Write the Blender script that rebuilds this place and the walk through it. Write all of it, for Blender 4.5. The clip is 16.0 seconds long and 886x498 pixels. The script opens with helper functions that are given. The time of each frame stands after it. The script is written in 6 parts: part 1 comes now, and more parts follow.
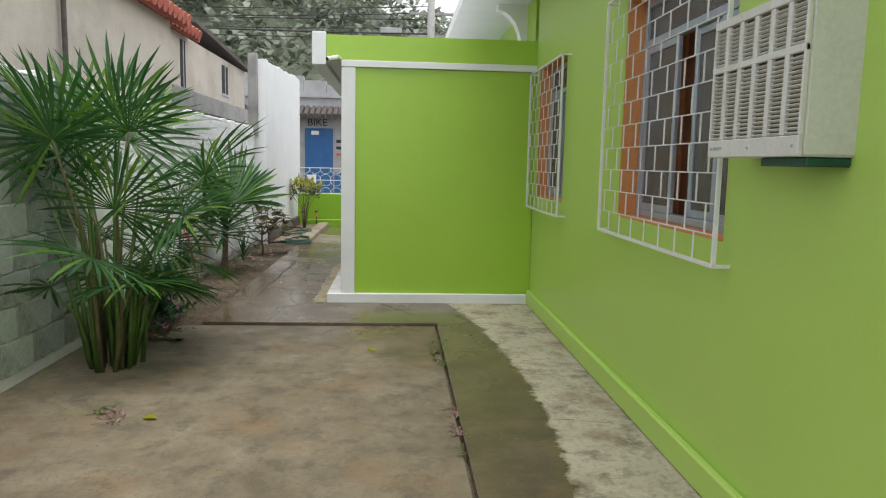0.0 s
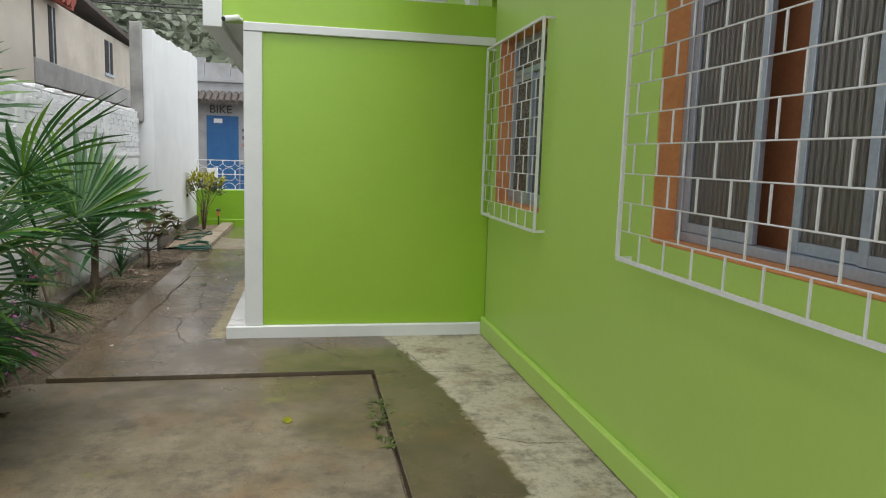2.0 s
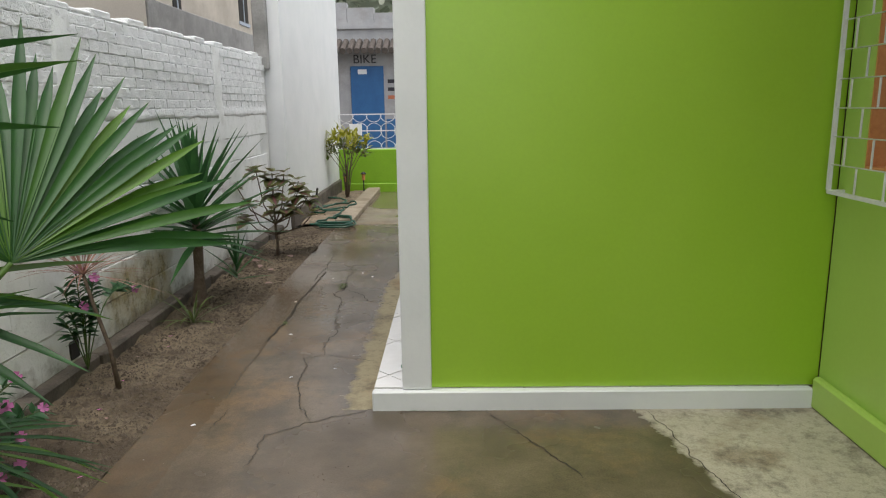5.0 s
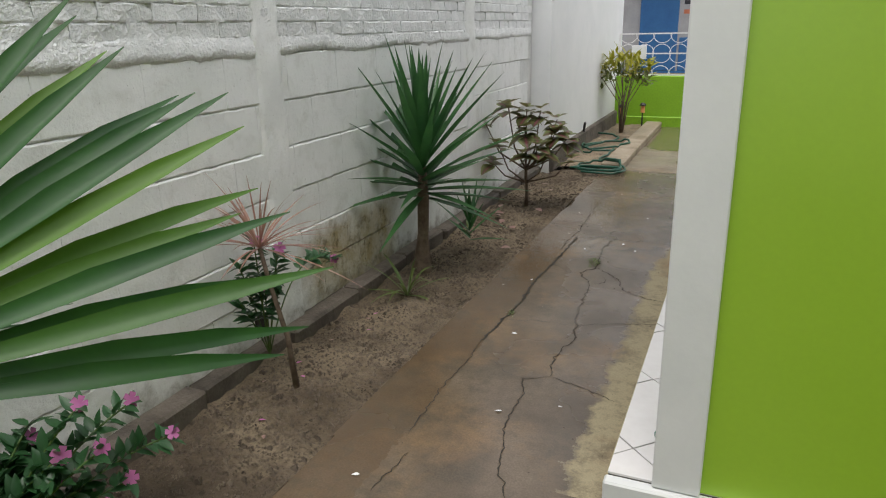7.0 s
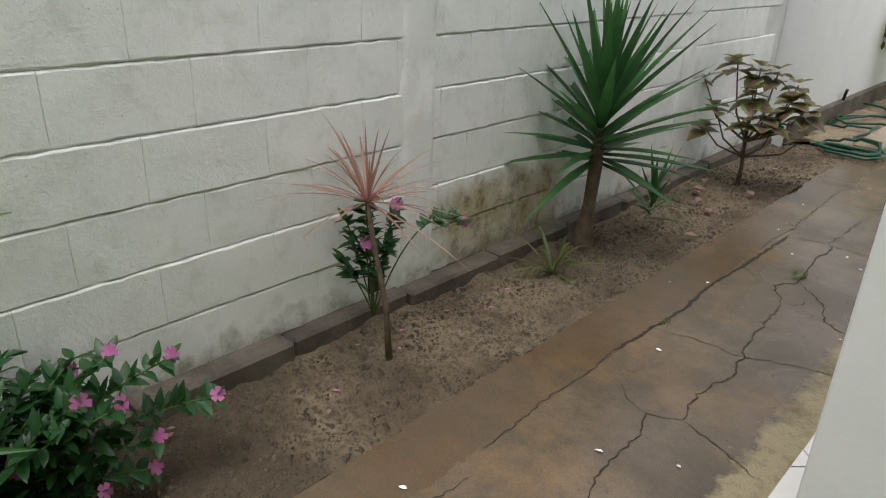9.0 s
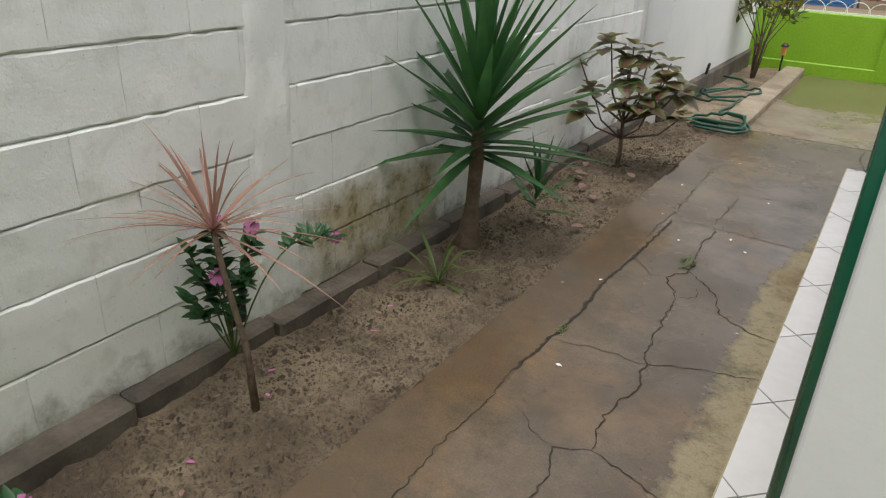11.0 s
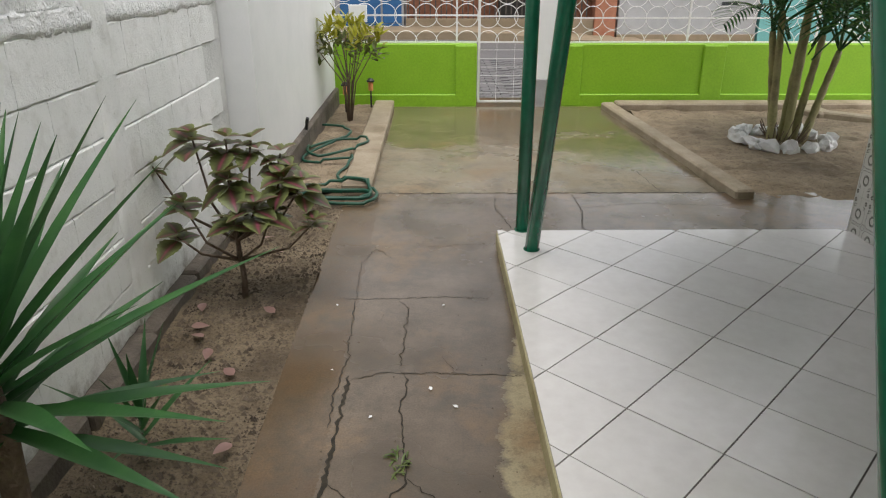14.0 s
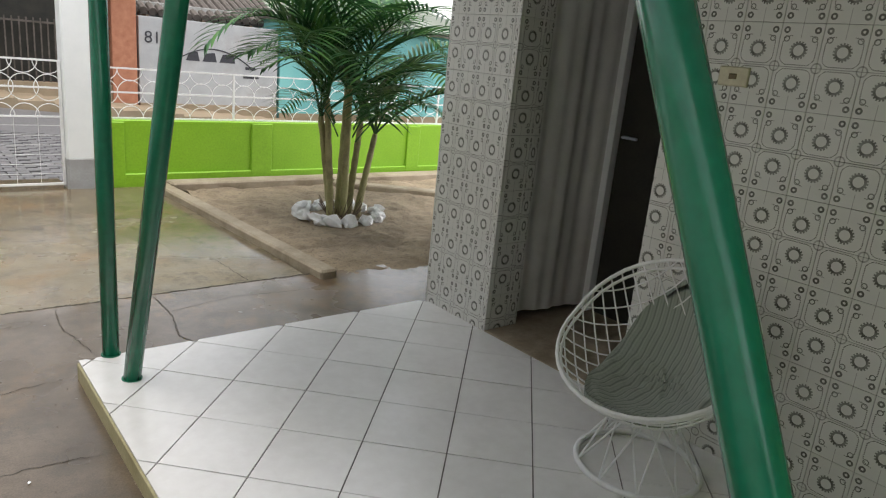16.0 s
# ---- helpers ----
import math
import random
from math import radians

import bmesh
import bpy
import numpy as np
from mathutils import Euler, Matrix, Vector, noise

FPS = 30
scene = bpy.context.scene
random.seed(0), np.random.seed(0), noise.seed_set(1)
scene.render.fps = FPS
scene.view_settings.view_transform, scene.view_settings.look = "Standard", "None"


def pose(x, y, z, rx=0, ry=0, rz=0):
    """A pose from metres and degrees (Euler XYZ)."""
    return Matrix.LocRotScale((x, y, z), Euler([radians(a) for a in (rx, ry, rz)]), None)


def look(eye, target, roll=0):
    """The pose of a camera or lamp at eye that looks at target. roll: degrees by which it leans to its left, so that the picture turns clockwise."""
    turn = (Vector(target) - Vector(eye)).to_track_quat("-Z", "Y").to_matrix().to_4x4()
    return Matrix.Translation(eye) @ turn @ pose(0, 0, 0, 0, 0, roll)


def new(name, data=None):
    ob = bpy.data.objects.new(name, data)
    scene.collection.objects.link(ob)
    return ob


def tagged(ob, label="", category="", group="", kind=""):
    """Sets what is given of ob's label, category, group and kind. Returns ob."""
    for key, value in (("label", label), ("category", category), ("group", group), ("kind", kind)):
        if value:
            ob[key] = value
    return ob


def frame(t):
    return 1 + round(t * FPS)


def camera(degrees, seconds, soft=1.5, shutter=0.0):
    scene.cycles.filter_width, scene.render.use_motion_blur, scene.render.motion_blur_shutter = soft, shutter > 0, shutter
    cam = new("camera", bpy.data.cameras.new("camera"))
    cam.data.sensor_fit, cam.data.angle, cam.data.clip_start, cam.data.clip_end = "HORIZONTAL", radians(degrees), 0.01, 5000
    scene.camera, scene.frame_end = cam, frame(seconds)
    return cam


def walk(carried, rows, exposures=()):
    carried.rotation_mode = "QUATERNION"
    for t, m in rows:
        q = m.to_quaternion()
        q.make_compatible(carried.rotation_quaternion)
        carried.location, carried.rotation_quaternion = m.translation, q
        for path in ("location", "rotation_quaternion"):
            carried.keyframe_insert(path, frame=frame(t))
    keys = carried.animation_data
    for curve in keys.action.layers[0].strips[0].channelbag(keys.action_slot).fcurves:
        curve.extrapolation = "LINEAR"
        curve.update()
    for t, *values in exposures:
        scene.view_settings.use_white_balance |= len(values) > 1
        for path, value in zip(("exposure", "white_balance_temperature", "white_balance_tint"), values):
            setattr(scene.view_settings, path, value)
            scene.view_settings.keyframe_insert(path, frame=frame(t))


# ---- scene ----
cam = camera(65.3, 16.0, 1.15)

PATH = [
    (0, (0.459, 0.48, 1.329), (0.592, 2.461, 1.084), 1.2),
    (0.5, (0.458, 0.857, 1.332), (0.748, 2.812, 1.027), 1.4),
    (1, (0.49, 1.214, 1.309), (0.704, 3.176, 0.986), 1.8),
    (1.5, (0.471, 1.537, 1.325), (0.672, 3.508, 1.05), 2.3),
    (2, (0.383, 1.87, 1.356), (0.766, 3.815, 1.095), 1.8),
    (2.5, (0.385, 2.234, 1.36), (0.642, 4.209, 1.179), 0.0),
    (3, (0.355, 2.571, 1.359), (0.604, 4.545, 1.16), 0.8),
    (3.2, (0.346, 2.744, 1.361), (0.578, 4.722, 1.178), 0.4),
    (5.3, (0.148, 4.36, 1.302), (0.022, 6.301, 0.838), -0.2),
    (5.5, (0.164, 4.478, 1.317), (-0.045, 6.404, 0.819), 0.2),
    (6, (0.113, 4.757, 1.315), (-0.306, 6.639, 0.785), -0.1),
    (6.5, (0.054, 5.015, 1.339), (-0.443, 6.856, 0.736), -0.8),
    (7, (0.075, 5.275, 1.334), (-0.694, 7.017, 0.723), -1.4),
    (7.5, (0.094, 5.464, 1.34), (-0.856, 7.085, 0.655), -1.4),
    (8, (0.091, 5.641, 1.353), (-0.941, 7.196, 0.633), 0.6),
    (8.2, (0.12, 5.699, 1.352), (-1.039, 7.167, 0.643), 0.4),
    (10.3, (0.088, 5.975, 1.348), (-1.187, 7.264, 0.487), 2.0),
    (10.5, (0.019, 6.008, 1.342), (-1.126, 7.41, 0.483), 2.1),
    (11, (-0.088, 6.13, 1.345), (-1.055, 7.665, 0.5), 2.4),
    (11.5, (-0.139, 6.422, 1.385), (-1.074, 7.994, 0.577), -0.8),
    (12, (-0.247, 6.586, 1.425), (-1.023, 8.239, 0.61), 0.4),
    (12.5, (-0.375, 6.709, 1.441), (-0.788, 8.519, 0.699), 0.1),
    (13, (-0.458, 6.877, 1.455), (-0.65, 8.725, 0.716), 0.2),
    (13.5, (-0.485, 7.141, 1.464), (-0.522, 8.972, 0.659), -0.8),
    (14, (-0.549, 7.371, 1.454), (-0.52, 9.218, 0.688), 0.1),
    (14.5, (-0.639, 7.615, 1.473), (-0.343, 9.44, 0.71), 0.3),
    (15, (-0.648, 7.738, 1.502), (-0.002, 9.503, 0.818), 3.6),
    (15.5, (-0.695, 7.795, 1.533), (0.285, 9.431, 0.929), 4.1),
    (16, (-0.78, 7.768, 1.554), (0.454, 9.247, 1.015), 5.6),
]
walk(cam, [(t, look(eye, target, roll)) for t, eye, target, roll in PATH], [(0, 1.06, 6600, 10), (3.2, 1.0, 6550, 9), (5.5, 0.95, 6700, 11), (8, 0.96, 6700, 11), (10.5, 1.12, 6750, 12), (12, 1.12, 6750, 11), (14.5, 1.09, 6850, 11), (16, 1.38, 6700, 10)])

# ---- world and light ----
world = bpy.data.worlds.new("overcast_sky")
scene.world = world
world.use_nodes = True
wn, wl = world.node_tree.nodes, world.node_tree.links
sky = wn.new("ShaderNodeTexSky")
sky.sky_type = "NISHITA"
sky.sun_disc = False
sky.sun_elevation, sky.sun_rotation = radians(62), radians(120)
sky.dust_density, sky.air_density = 1.0, 1.0
soften = wn.new("ShaderNodeHueSaturation")
soften.inputs["Saturation"].default_value = 0.22
wl.new(sky.outputs[0], soften.inputs["Color"])
wl.new(soften.outputs[0], wn["Background"].inputs["Color"])
wn["Background"].inputs["Strength"].default_value = 0.15

sun_data = bpy.data.lights.new("sun", "SUN")
sun_data.energy, sun_data.angle, sun_data.color = 1.15, radians(45), (1.0, 0.97, 0.93)
sun = new("sun", sun_data)
sun.matrix_world = look((-2, -5, 26), (0, 0, 0))


# ---- materials ----
def nodes_of(m):
    m.use_nodes = True
    nt = m.node_tree
    return nt, nt.nodes, nt.links, nt.nodes["Principled BSDF"]


def noise_node(nt, scale, detail=4, rough=0.6, coords="Object", stretch=None):
    tc = nt.nodes.new("ShaderNodeTexCoord")
    n = nt.nodes.new("ShaderNodeTexNoise")
    n.inputs["Scale"].default_value, n.inputs["Detail"].default_value, n.inputs["Roughness"].default_value = scale, detail, rough
    if stretch:
        mp = nt.nodes.new("ShaderNodeMapping")
        mp.inputs["Scale"].default_value = stretch
        nt.links.new(tc.outputs[coords], mp.inputs[0])
        nt.links.new(mp.outputs[0], n.inputs["Vector"])
    else:
        nt.links.new(tc.outputs[coords], n.inputs["Vector"])
    return n.outputs["Fac"]


def ramp(nt, fac, stops):
    r = nt.nodes.new("ShaderNodeValToRGB")
    while len(r.color_ramp.elements) < len(stops):
        r.color_ramp.elements.new(0.5)
    for e, (p, c) in zip(r.color_ramp.elements, stops):
        e.position, e.color = p, (*c, 1) if len(c) == 3 else c
    nt.links.new(fac, r.inputs[0])
    return r.outputs[0]


def mix(nt, fac, a, b, mode="MIX"):
    m = nt.nodes.new("ShaderNodeMix")
    m.data_type, m.blend_type = "RGBA", mode
    for sock, v in ((m.inputs[0], fac), (m.inputs[6], a), (m.inputs[7], b)):
        if hasattr(v, "is_linked"):
            nt.links.new(v, sock)
        else:
            sock.default_value = v if not isinstance(v, tuple) else (*v, 1)
    return m.outputs[2]


def math_node(nt, op, a, b=0.0, c=0.0):
    m = nt.nodes.new("ShaderNodeMath")
    m.operation = op
    for i, v in enumerate((a, b, c)):
        if hasattr(v, "is_linked"):
            nt.links.new(v, m.inputs[i])
        else:
            m.inputs[i].default_value = v
    return m.outputs[0]


def bump(nt, bsdf, height, strength, distance=0.01):
    b = nt.nodes.new("ShaderNodeBump")
    b.inputs["Strength"].default_value, b.inputs["Distance"].default_value = strength, distance
    nt.links.new(height, b.inputs["Height"])
    nt.links.new(b.outputs[0], bsdf.inputs["Normal"])


def mat(name, a, b, scale=6.0, rough=0.7, metal=0.0, bumps=0.15, fine=60.0, stain=None, spec=0.4, vary=0.0, rough_var=0.1, speck=None, grain=0.25):
    """Two mottled tones, a fine grain with relief, an optional stain colour in patches, and a change from piece to piece."""
    m = bpy.data.materials.new(name)
    nt, n, l, p = nodes_of(m)
    big = noise_node(nt, scale)
    small = noise_node(nt, fine, 3)
    col = mix(nt, ramp(nt, big, [(0.3, (0, 0, 0)), (0.7, (1, 1, 1))]), a, b)
    col = mix(nt, grain, col, ramp(nt, small, [(0.25, (0.25, 0.25, 0.25)), (0.75, (0.75, 0.75, 0.75))]), "OVERLAY")
    if stain:
        mask = ramp(nt, noise_node(nt, scale * 0.45, 6, 0.7), [(0.5, (0, 0, 0)), (0.68, (0.8, 0.8, 0.8))])
        col = mix(nt, mask, col, stain)
    if speck:
        dots = ramp(nt, noise_node(nt, 95, 3, 0.7), [(0.56, (0, 0, 0)), (0.66, (0.85, 0.85, 0.85))])
        col = mix(nt, dots, col, speck)
        clods = ramp(nt, noise_node(nt, 24, 4, 0.7), [(0.55, (0, 0, 0)), (0.68, (0.6, 0.6, 0.6))])
        col = mix(nt, clods, col, speck)
    if vary:
        info = n.new("ShaderNodeObjectInfo")
        g = math_node(nt, "MULTIPLY_ADD", info.outputs["Random"], 2 * vary, 1 - vary)
        hs = n.new("ShaderNodeHueSaturation")
        l.new(g, hs.inputs["Value"])
        l.new(col, hs.inputs["Color"])
        col = hs.outputs[0]
    l.new(col, p.inputs["Base Color"])
    l.new(math_node(nt, "MULTIPLY_ADD", big, 2 * rough_var, rough - rough_var), p.inputs["Roughness"])
    p.inputs["Metallic"].default_value = metal
    p.inputs["Specular IOR Level"].default_value = spec
    if bumps:
        bump(nt, p, math_node(nt, "ADD", small, math_node(nt, "MULTIPLY", big, 0.6)), bumps)
    return m


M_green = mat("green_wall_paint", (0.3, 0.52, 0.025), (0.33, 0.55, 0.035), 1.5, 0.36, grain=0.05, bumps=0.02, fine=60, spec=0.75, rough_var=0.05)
# same lime paint for the house side, sky glare put in as a paler colour
M_green_house = mat("lime_wall_paint_with_glare", (0.42, 0.62, 0.12), (0.45, 0.65, 0.14), 1.5, 0.42, grain=0.05, bumps=0.02, fine=60, spec=0.6, rough_var=0.05)
M_green_low = mat("green_fence_paint", (0.2, 0.41, 0.018), (0.23, 0.45, 0.025), 3, 0.5, bumps=0.1, fine=50)
M_white = mat("white_paint", (0.72, 0.74, 0.74), (0.8, 0.81, 0.81), 2.5, 0.55, grain=0.07, bumps=0.08, fine=50)
M_rough = mat("rough_whitewashed_brick", (0.74, 0.76, 0.76), (0.88, 0.89, 0.89), 14, 0.8, bumps=1.0, fine=75, vary=0.05, grain=0.35)
M_mortar = mat("whitewashed_mortar", (0.6, 0.615, 0.6), (0.74, 0.75, 0.735), 8, 0.85, bumps=0.8, fine=50)
M_bare = mat("old_green_grey_block", (0.36, 0.41, 0.37), (0.5, 0.54, 0.49), 4, 0.85, bumps=0.6, fine=40, stain=(0.09, 0.1, 0.08), vary=0.1)
M_kerb = mat("dark_stone_kerb", (0.09, 0.075, 0.06), (0.17, 0.145, 0.12), 7, 0.75, bumps=0.5, stain=(0.05, 0.045, 0.04))
M_cement = mat("bed_kerb_cement", (0.27, 0.22, 0.155), (0.38, 0.32, 0.24), 5, 0.7, bumps=0.4, stain=(0.18, 0.14, 0.09))
M_step = mat("ochre_step_paint", (0.4, 0.36, 0.2), (0.5, 0.46, 0.29), 5, 0.6, bumps=0.2, stain=(0.3, 0.25, 0.13))
M_tile = mat("white_floor_tile", (0.74, 0.725, 0.71), (0.81, 0.795, 0.78), 4, 0.16, bumps=0.015, fine=20, spec=0.5, vary=0.025, rough_var=0.05)
M_grout = mat("grey_grout", (0.13, 0.12, 0.11), (0.2, 0.19, 0.175), 20, 0.9)
M_pole = mat("green_enamel", (0.005, 0.13, 0.07), (0.008, 0.16, 0.085), 3, 0.22, bumps=0.04, fine=25, spec=0.5, rough_var=0.06)
M_grille = mat("white_enamel_iron", (0.72, 0.72, 0.72), (0.8, 0.8, 0.8), 20, 0.4, bumps=0.05)
M_orange = mat("orange_reveal_paint", (0.62, 0.26, 0.09), (0.7, 0.31, 0.12), 6, 0.6)
M_alu = mat("grey_blue_aluminium", (0.36, 0.41, 0.49), (0.44, 0.49, 0.56), 6, 0.4, metal=0.4, bumps=0.03)
M_brown = mat("varnished_brown_door", (0.3, 0.11, 0.05), (0.38, 0.15, 0.07), 5, 0.35, bumps=0.05)
M_ac = mat("ivory_appliance_paint", (0.6, 0.6, 0.56), (0.68, 0.68, 0.64), 4, 0.45, bumps=0.03, stain=(0.52, 0.51, 0.46))
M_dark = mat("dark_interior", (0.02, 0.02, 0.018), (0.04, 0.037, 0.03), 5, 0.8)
M_coil = mat("ochre_fins", (0.1, 0.075, 0.035), (0.16, 0.12, 0.055), 30, 0.6)
M_room = mat("dim_room_wall", (0.5, 0.48, 0.44), (0.56, 0.54, 0.5), 3, 0.8)
M_curtain = mat("grey_curtain", (0.58, 0.57, 0.55), (0.68, 0.67, 0.64), 5, 0.9, bumps=0.2, fine=200)
M_stem = mat("palm_stem", (0.09, 0.08, 0.04), (0.16, 0.14, 0.07), 15, 0.7, bumps=0.5)
M_bark = mat("brown_bark", (0.1, 0.07, 0.05), (0.2, 0.15, 0.11), 25, 0.85, bumps=0.8)
M_cane = mat("yellow_green_cane", (0.25, 0.25, 0.1), (0.36, 0.32, 0.17), 9, 0.6, bumps=0.3, stain=(0.15, 0.12, 0.07))
M_petiole = mat("green_petiole", (0.05, 0.1, 0.02), (0.09, 0.16, 0.03), 8, 0.5)
M_stone = mat("white_painted_stone", (0.78, 0.78, 0.78), (0.86, 0.86, 0.86), 9, 0.7, bumps=0.5)
M_hose = mat("dark_green_hose", (0.01, 0.06, 0.04), (0.015, 0.09, 0.055), 8, 0.35)
M_beige = mat("beige_house_plaster", (0.44, 0.4, 0.34), (0.53, 0.48, 0.41), 1.2, 0.85, bumps=0.2, stain=(0.34, 0.3, 0.25))
M_roof = mat("red_roof_tile", (0.28, 0.07, 0.05), (0.4, 0.12, 0.08), 6, 0.8, bumps=0.4, vary=0.15)
M_oldroof = mat("dark_weathered_tile", (0.07, 0.06, 0.05), (0.13, 0.11, 0.1), 8, 0.9, bumps=0.4)
M_concrete = mat("grey_concrete", (0.26, 0.26, 0.25), (0.36, 0.355, 0.34), 3, 0.85, bumps=0.3, stain=(0.18, 0.18, 0.17))
M_blue = mat("blue_door_paint", (0.02, 0.1, 0.26), (0.03, 0.13, 0.31), 3, 0.5)
M_teal = mat("teal_wall_paint", (0.13, 0.38, 0.38), (0.18, 0.44, 0.43), 1.5, 0.7)
M_facade = mat("white_facade", (0.3, 0.31, 0.32), (0.4, 0.4, 0.41), 2, 0.8, stain=(0.27, 0.26, 0.245))
M_earthwall = mat("ochre_lower_wall", (0.2, 0.155, 0.1), (0.28, 0.22, 0.15), 2.5, 0.85, stain=(0.3, 0.23, 0.16))
M_redbrick = mat("bare_red_brick", (0.3, 0.12, 0.07), (0.4, 0.18, 0.11), 8, 0.9, bumps=0.5)
M_letter = mat("dark_painted_letter", (0.02, 0.02, 0.025), (0.04, 0.04, 0.05), 20, 0.6)
M_red_letter = mat("faded_red_letter", (0.45, 0.13, 0.06), (0.5, 0.18, 0.1), 20, 0.6)
M_paver = mat("grey_street_paver", (0.11, 0.108, 0.112), (0.17, 0.165, 0.168), 5, 0.5, bumps=0.4, vary=0.1)
M_plastic_black = mat("black_plastic", (0.015, 0.015, 0.016), (0.025, 0.025, 0.027), 20, 0.4)
M_switch = mat("cream_switch_plastic", (0.5, 0.46, 0.33), (0.56, 0.52, 0.38), 12, 0.4)
M_wire = mat("power_cable", (0.02, 0.02, 0.02), (0.04, 0.04, 0.04), 9, 0.7)


def whitewash_mat():
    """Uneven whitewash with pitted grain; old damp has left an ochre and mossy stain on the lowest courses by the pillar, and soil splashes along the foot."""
    m = bpy.data.materials.new("whitewashed_masonry")
    nt, n, l, p = nodes_of(m)
    geo = n.new("ShaderNodeNewGeometry")
    sep = n.new("ShaderNodeSeparateXYZ")
    l.new(geo.outputs["Position"], sep.inputs[0])
    y, z = sep.outputs[1], sep.outputs[2]

    def grain(scale, detail=5, rough=0.65):
        t = n.new("ShaderNodeTexNoise")
        t.inputs["Scale"].default_value, t.inputs["Detail"].default_value, t.inputs["Roughness"].default_value = scale, detail, rough
        l.new(geo.outputs["Position"], t.inputs["Vector"])
        return t.outputs["Fac"]

    def band(v, lo, hi, soft):
        up = math_node(nt, "MULTIPLY_ADD", v, 1 / soft, 0.5 - lo / soft)
        dn = math_node(nt, "MULTIPLY_ADD", v, -1 / soft, 0.5 + hi / soft)
        return math_node(nt, "MINIMUM", math_node(nt, "MINIMUM", math_node(nt, "MAXIMUM", up, 0), math_node(nt, "MAXIMUM", dn, 0)), 1)

    broad, mid, fine = grain(1.6), grain(9), grain(55, 4, 0.7)
    col = mix(nt, ramp(nt, broad, [(0.35, (0, 0, 0)), (0.65, (1, 1, 1))]), (0.79, 0.815, 0.8), (0.88, 0.89, 0.88))
    col = mix(nt, ramp(nt, mid, [(0.52, (0, 0, 0)), (0.72, (0.5, 0.5, 0.5))]), col, (0.6, 0.61, 0.57))
    pit = ramp(nt, grain(70, 3, 0.8), [(0.64, (0, 0, 0)), (0.72, (0.55, 0.55, 0.55))])
    col = mix(nt, pit, col, (0.42, 0.42, 0.39))
    wob = math_node(nt, "MULTIPLY_ADD", mid, 0.24, -0.12)
    damp = math_node(nt, "MULTIPLY", band(math_node(nt, "ADD", y, wob), 7.86, 8.72, 0.16), band(math_node(nt, "ADD", z, math_node(nt, "MULTIPLY", wob, 0.8)), -1.0, 0.4, 0.1))
    damp = math_node(nt, "MULTIPLY", damp, ramp(nt, grain(5, 6, 0.7), [(0.3, (0.35, 0.35, 0.35)), (0.6, (0.95, 0.95, 0.95))]))
    col = mix(nt, damp, col, (0.36, 0.29, 0.14))
    moss = math_node(nt, "MULTIPLY", damp, ramp(nt, grain(13, 6, 0.75), [(0.5, (0, 0, 0)), (0.62, (0.85, 0.85, 0.85))]))
    col = mix(nt, moss, col, (0.12, 0.1, 0.05))
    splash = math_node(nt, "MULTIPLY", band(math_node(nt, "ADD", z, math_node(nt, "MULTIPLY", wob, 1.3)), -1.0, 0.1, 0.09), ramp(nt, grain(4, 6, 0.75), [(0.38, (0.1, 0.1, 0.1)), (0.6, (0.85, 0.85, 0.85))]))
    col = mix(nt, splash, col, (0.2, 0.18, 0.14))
    l.new(col, p.inputs["Base Color"])
    p.inputs["Roughness"].default_value = 0.8
    p.inputs["Specular IOR Level"].default_value = 0.3
    bump(nt, p, math_node(nt, "ADD", math_node(nt, "MULTIPLY", fine, 0.9), math_node(nt, "ADD", math_node(nt, "MULTIPLY", mid, 0.8), math_node(nt, "MULTIPLY", pit, -0.6))), 0.5, 0.01)
    return m


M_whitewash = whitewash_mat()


def leaf_mat(name, a, b, tip=None, gloss=0.35, trans=0.3):
    m = bpy.data.materials.new(name)
    nt, n, l, p = nodes_of(m)
    col = mix(nt, ramp(nt, noise_node(nt, 5.0), [(0.3, (0, 0, 0)), (0.7, (1, 1, 1))]), a, b)
    if tip:
        geo = n.new("ShaderNodeNewGeometry")
        pick = ramp(nt, geo.outputs["Random Per Island"], [(0.6, (0, 0, 0)), (0.8, (1, 1, 1))])
        col = mix(nt, pick, col, tip)
    l.new(col, p.inputs["Base Color"])
    p.inputs["Roughness"].default_value = gloss
    bump(nt, p, noise_node(nt, 40, 2), 0.1)
    tr = n.new("ShaderNodeBsdfTranslucent")
    l.new(col, tr.inputs["Color"])
    mx = n.new("ShaderNodeMixShader")
    mx.inputs[0].default_value = trans
    l.new(p.outputs[0], mx.inputs[1])
    l.new(tr.outputs[0], mx.inputs[2])
    l.new(mx.outputs[0], n["Material Output"].inputs["Surface"])
    return m


M_fan = leaf_mat("fan_palm_leaf", (0.014, 0.066, 0.018), (0.038, 0.14, 0.024), (0.1, 0.22, 0.022), 0.45)
M_yucca = leaf_mat("yucca_leaf", (0.026, 0.095, 0.035), (0.055, 0.165, 0.045), (0.11, 0.29, 0.045))
M_areca = leaf_mat("areca_leaf", (0.02, 0.09, 0.03), (0.05, 0.16, 0.05), (0.1, 0.24, 0.06))
M_cordy = leaf_mat("reddish_strap_leaf", (0.35, 0.17, 0.14), (0.42, 0.27, 0.2), (0.28, 0.2, 0.1))
M_vinca = leaf_mat("vinca_leaf", (0.022, 0.085, 0.03), (0.045, 0.14, 0.045))
M_petal = leaf_mat("pink_petal", (0.55, 0.14, 0.4), (0.68, 0.25, 0.52), None, 0.6)
M_croton = leaf_mat("croton_leaf", (0.22, 0.25, 0.02), (0.45, 0.4, 0.03), (0.7, 0.52, 0.02))
